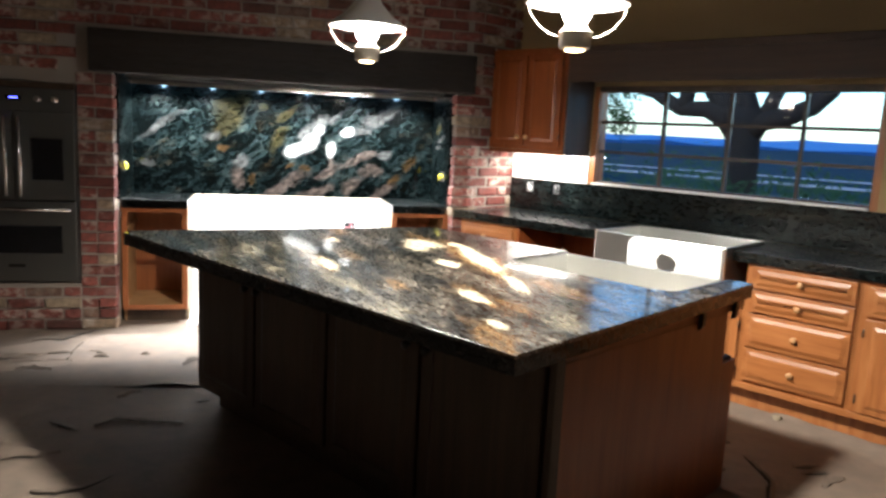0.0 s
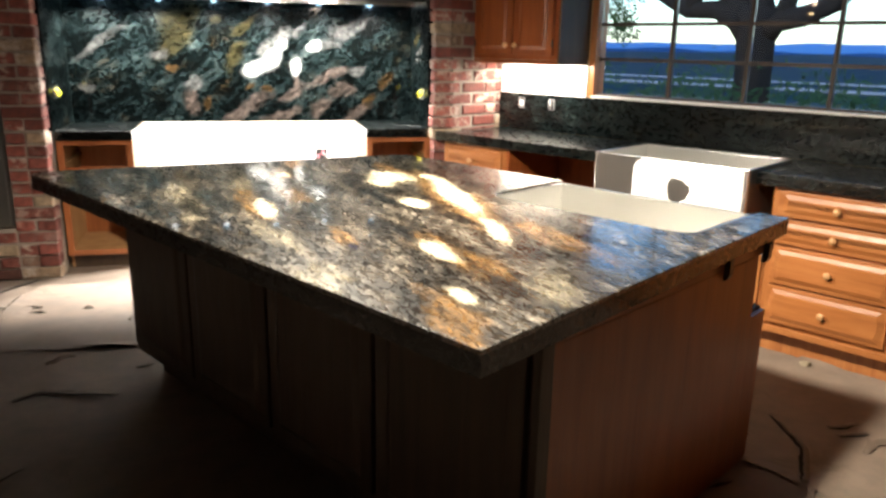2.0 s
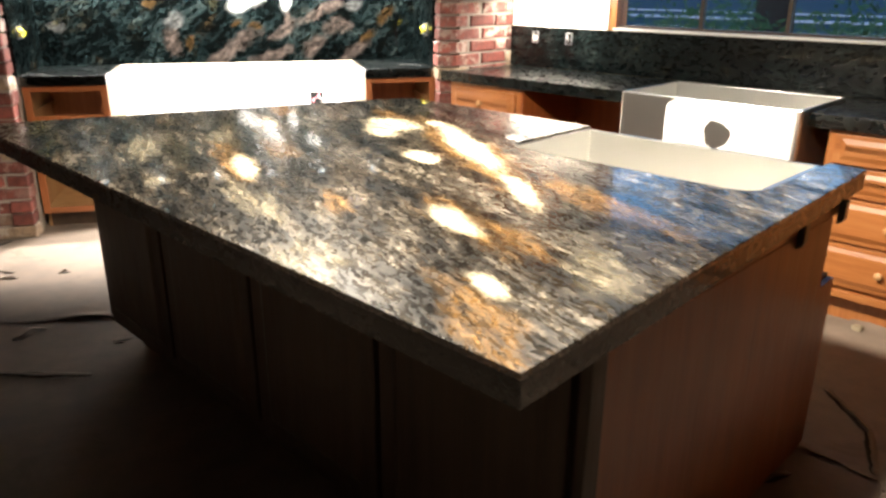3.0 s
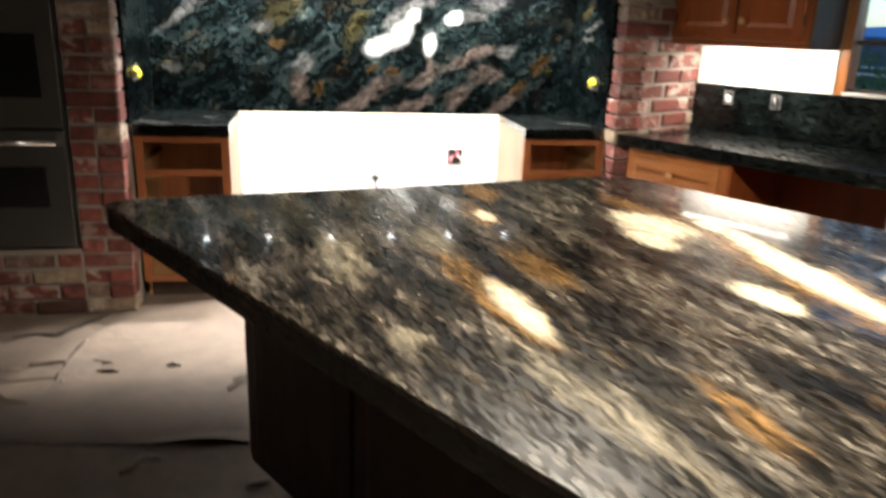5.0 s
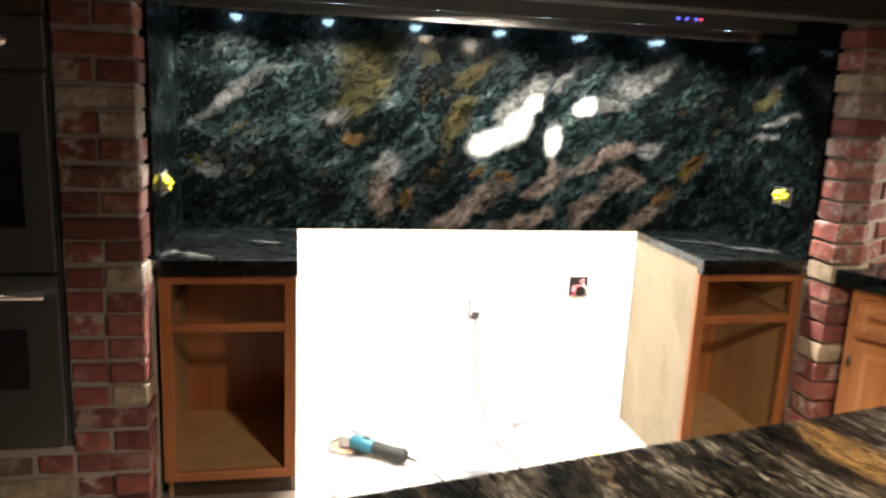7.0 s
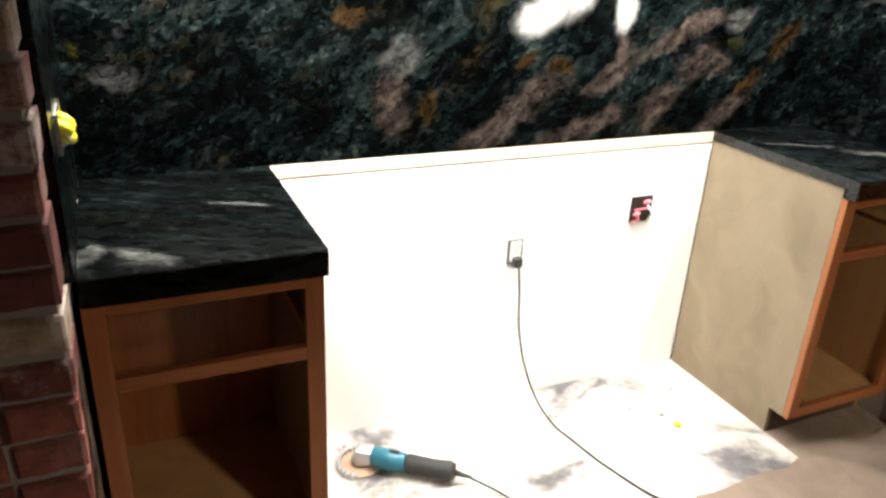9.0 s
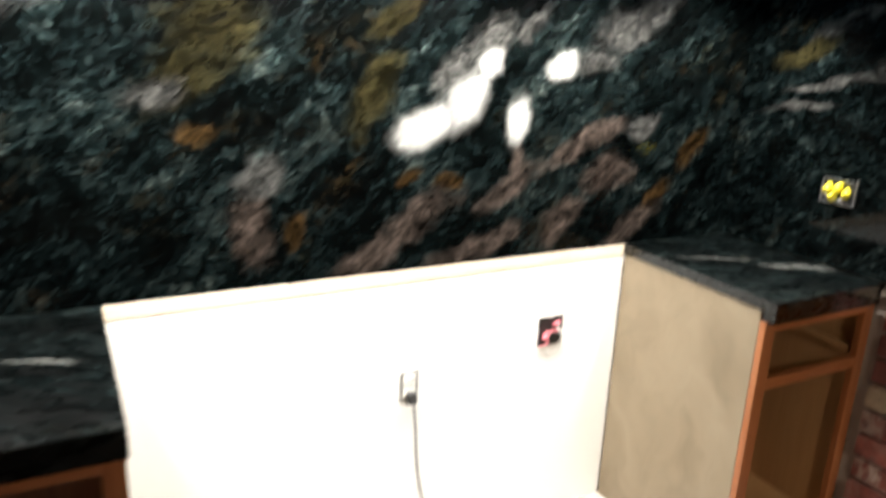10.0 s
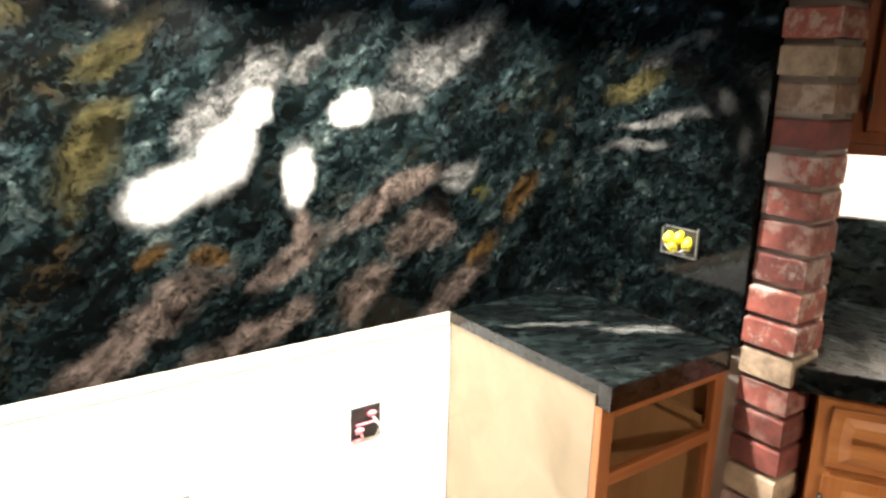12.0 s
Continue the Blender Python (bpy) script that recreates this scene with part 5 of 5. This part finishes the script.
def leaf_cloud(bm, cen, rad, n, size, rng):
    for _ in range(n):
        v = Vector((rng.gauss(0, 1), rng.gauss(0, 1), rng.gauss(0, 0.8))).normalized() * rad * rng.uniform(0.25, 1.0) ** 0.6
        c = Vector(cen) + v
        a = Vector((rng.uniform(-1, 1), rng.uniform(-1, 1), rng.uniform(-1, 1))).normalized() * size * rng.uniform(0.6, 1.3)
        b = a.orthogonal().normalized() * size * 0.4
        bm.faces.new([bm.verts.new(c + w) for w in (-a, b, a, -b)])


def tree(m, label):
    t = thing("oak_tree", m, label, "tree")
    bm = bmesh.new()
    tube(bm, [(0, 0, -0.6), (0.03, 0.02, 0.4), (-0.02, -0.02, 1.2), (0.0, 0.02, 1.9), (0.02, 0.0, 2.15)], [0.46, 0.3, 0.24, 0.26, 0.32], 18)
    part("trunk", bm, "bark", t)
    rng = random.Random(9)
    ends = []
    for pts, r in ((((0, 0.1, 1.85), (0, 0.3, 2.05), (0.05, 0.64, 2.15), (0, 1.03, 2.15), (0.05, 1.27, 2.26), (0.1, 1.55, 2.4), (0.1, 1.9, 2.48), (0.1, 2.3, 2.5), (0.2, 2.9, 2.75)), (0.22, 0.19, 0.13, 0.12, 0.115, 0.1, 0.08, 0.06, 0.03)),
                   (((0, 1.0, 2.15), (0.05, 0.96, 2.4), (0.1, 0.9, 2.7), (0.2, 1.1, 3.3)), (0.12, 0.12, 0.11, 0.05)),
                   (((0, 0.12, 1.95), (0.1, 0.35, 2.2), (0.15, 0.45, 2.5), (0.2, 0.5, 3.0), (0.3, 0.7, 3.7)), (0.24, 0.2, 0.2, 0.15, 0.07)),
                   (((0.05, 0.0, 1.95), (0.1, 0.03, 2.2), (0.0, 0.06, 2.5), (0.0, 0.0, 3.4)), (0.26, 0.17, 0.13, 0.07)),
                   (((0, -0.08, 1.85), (0, -0.25, 2.0), (0.0, -0.58, 2.04), (0.05, -0.91, 2.2), (0.05, -1.12, 2.42), (0.1, -1.2, 2.65), (0.2, -1.4, 3.3)), (0.22, 0.17, 0.14, 0.13, 0.13, 0.12, 0.06)),
                   (((0.0, -0.3, 2.0), (0.05, -0.36, 2.3), (0.1, -0.45, 2.56), (0.1, -0.4, 3.3)), (0.14, 0.11, 0.11, 0.06)),
                   (((0.0, 0.3, 2.1), (0.1, 0.62, 2.42), (0.1, 0.85, 2.75)), (0.12, 0.1, 0.07)),
                   (((0.05, -1.0, 2.3), (0.1, -0.7, 2.52), (0.2, -0.5, 2.8)), (0.08, 0.07, 0.05))):
        bm = bmesh.new()
        tube(bm, pts, r, 12)
        part("limb", bm, "bark", t)
        ends.append(pts[-1])
    bm = bmesh.new()
    for e in ends:
        for _ in range(4):
            leaf_cloud(bm, Vector(e) + Vector((rng.uniform(-0.4, 0.4), rng.uniform(-0.5, 0.5), rng.uniform(0.1, 0.6))), 0.5, 170, 0.05, rng)
    for c in ((0.1, 2.2, 2.4), (0.1, 2.15, 2.1), (0.0, 2.05, 1.85), (0.1, 1.9, 2.5), (0.1, 2.45, 2.25), (0.1, 2.3, 1.95)):
        leaf_cloud(bm, c, 0.24, 150, 0.05, rng)
    part("crown", bm, "leaf", t)


tree(RUN @ pose(TREE_P, TREE_Q, -0.1), "large old oak with spreading dark limbs outside the window")


def bush(p, q, s, seed):
    rng = random.Random(seed)
    b = thing("bush", RUN @ pose(p, q, -0.3), "dark green bush on the slope below the window", "bush", "bushes below the window")
    bm = bmesh.new()
    for k in range(5):
        a = 2 * math.pi * k / 5
        tube(bm, [(0, 0, 0), (0.2 * s * math.cos(a), 0.2 * s * math.sin(a), 0.35 * s), (0.4 * s * math.cos(a), 0.4 * s * math.sin(a), 0.6 * s)], [0.03, 0.02, 0.008], 6)
    part("stems", bm, "bark", b)
    bm = bmesh.new()
    for _ in range(7):
        leaf_cloud(bm, (rng.uniform(-0.45, 0.45) * s, rng.uniform(-0.7, 0.7) * s, rng.uniform(0.35, 0.75) * s), 0.38 * s, 150, 0.06, rng)
    part("foliage", bm, "leaf", b)


for i, (p, q, s) in enumerate(((9.6, 5.0, 1.55), (10.4, 3.6, 1.5), (9.0, 2.2, 1.6), (11.6, 0.9, 1.7), (10.0, 7.0, 1.6), (14.5, 2.6, 1.8), (15.5, 6.6, 1.9))):
    bush(p, q, s, 100 + i)

# ---- bricks of the range wall and of the return ----
def brick_mesh(l, h, d, seed):
    rng = random.Random(seed)
    bm = bmesh.new()
    box(bm, 0, l, 0, d, 0, h, bevel=0.0)
    bmesh.ops.subdivide_edges(bm, edges=[e for e in bm.edges if abs(e.verts[0].co.x - e.verts[1].co.x) > 0.01], cuts=2)
    bmesh.ops.bevel(bm, geom=[e for e in bm.edges if all(v.co.y < 1e-6 for v in e.verts) and e.is_manifold and len({round(f.normal.y, 2) for f in e.link_faces}) > 1], offset=0.006, segments=1, affect="EDGES")
    for v in bm.verts:
        v.co += Vector((rng.uniform(-1, 1) * 0.0018, rng.uniform(-1, 1) * 0.003 * (v.co.y < d / 2), rng.uniform(-1, 1) * 0.002))
    return mesh("brick", bm, "brick")


FULL = [brick_mesh(0.222, BH, 0.1, s) for s in range(4)]
HALF = [brick_mesh(0.104, BH, 0.1, 10 + s) for s in range(4)]
PIER = [brick_mesh(0.226, BH, 0.125, 20 + s) for s in range(4)]
ENDS = [brick_mesh(0.109, BH, 0.125, 30 + s) for s in range(4)]
rng = random.Random(3)


def lay(me, parent, m):
    ob = new("brick", me)
    ob.parent = parent
    ob.matrix_parent_inverse = parent.matrix_world.inverted()
    ob.matrix_world = m
    return ob


def seat(x, z, y=5.45):
    return pose(x + rng.uniform(-0.003, 0.003), y + rng.uniform(-0.009, 0.005), z + rng.uniform(-0.003, 0.003), rng.uniform(-1.5, 1.5), rng.uniform(-0.8, 0.8), rng.uniform(-0.8, 0.8))


n = 0
z = 0.008
while z + BH < 1.78:
    # the pier beside the oven
    if n % 5 in (1, 2, 4) or rng.random() < 0.2:
        lay(rng.choice(HALF), wall_range, seat(-0.668, z))
        lay(rng.choice(ENDS), wall_range, seat(-0.553, z))
    else:
        lay(rng.choice(PIER), wall_range, seat(-0.668, z))
    # under and beside the oven
    x = -0.90 - (0.118 if n % 2 else 0.0)
    if z + BH < 0.335:
        if n % 2:
            lay(rng.choice(HALF), wall_range, seat(-0.783, z))
            x = -1.018
        while x > -2.2:
            lay(rng.choice(FULL), wall_range, seat(x, z))
            x -= 0.235
    else:
        x = -1.655 - (0.118 if n % 2 else 0)
        while x > -2.2:
            lay(rng.choice(FULL), wall_range, seat(x, z))
            x -= 0.235
    # the pier and the angled return
    bm = bmesh.new()
    j = rng.uniform(-0.004, 0.004)
    e = Vector((math.cos(radians(TR)), math.sin(radians(TR)))) * (0.10 if n % 2 else 0.21)
    a = Vector((2.085, 5.45 + j))
    x0 = 1.974 + rng.uniform(-0.006, 0.008)
    back = Vector((-0.03, 0.07))
    prism(bm, [(x0, 5.45 + j), a, a + e, a + e + back, (2.03, 5.578), (x0, 5.578)], z, z + BH, 0.005)
    ob = new("brick", mesh("brick", bm, "brick"))
    ob.parent = wall_range
    p0 = 4.672 + (0.10 if n % 2 else 0.21) + 0.013
    while p0 < 5.19:
        me = rng.choice(FULL if p0 < 5.0 else HALF)
        lay(me, wall_end, RUN @ pose(p0, 3.548 + rng.uniform(-0.003, 0.003), z))
        p0 += 0.235 if me in FULL else 0.118
    z += COURSE
    n += 1

# the wall above the beam and the oven
while z + BH < CEIL:
    x = -2.3 + (0.118 if n % 2 else 0)
    while x < 1.95:
        over = z < 2.07 and x + 0.222 > -0.575
        oven = z < 1.70 and x + 0.222 > -1.43 and x < -0.67
        if not over and not oven:
            lay(rng.choice(FULL), wall_range, pose(x, 5.45 + rng.uniform(-0.012, 0.004), z + rng.uniform(-0.003, 0.003), 0, rng.uniform(-0.5, 0.5), 0))
        x += 0.235
    z += COURSE
    n += 1
z = 0.008 + COURSE * math.ceil((1.78 - BH - 0.008) / COURSE)
n = 0
while z + BH < CEIL:
    x = 4.675 + (0.1 if n % 2 else 0)
    while x < 5.18:
        lay(rng.choice(FULL if x < 4.97 else HALF), wall_end, RUN @ pose(x, 3.548 + rng.uniform(-0.01, 0.004), z))
        x += 0.235 if x < 4.97 else 0.118
    z += COURSE
    n += 1
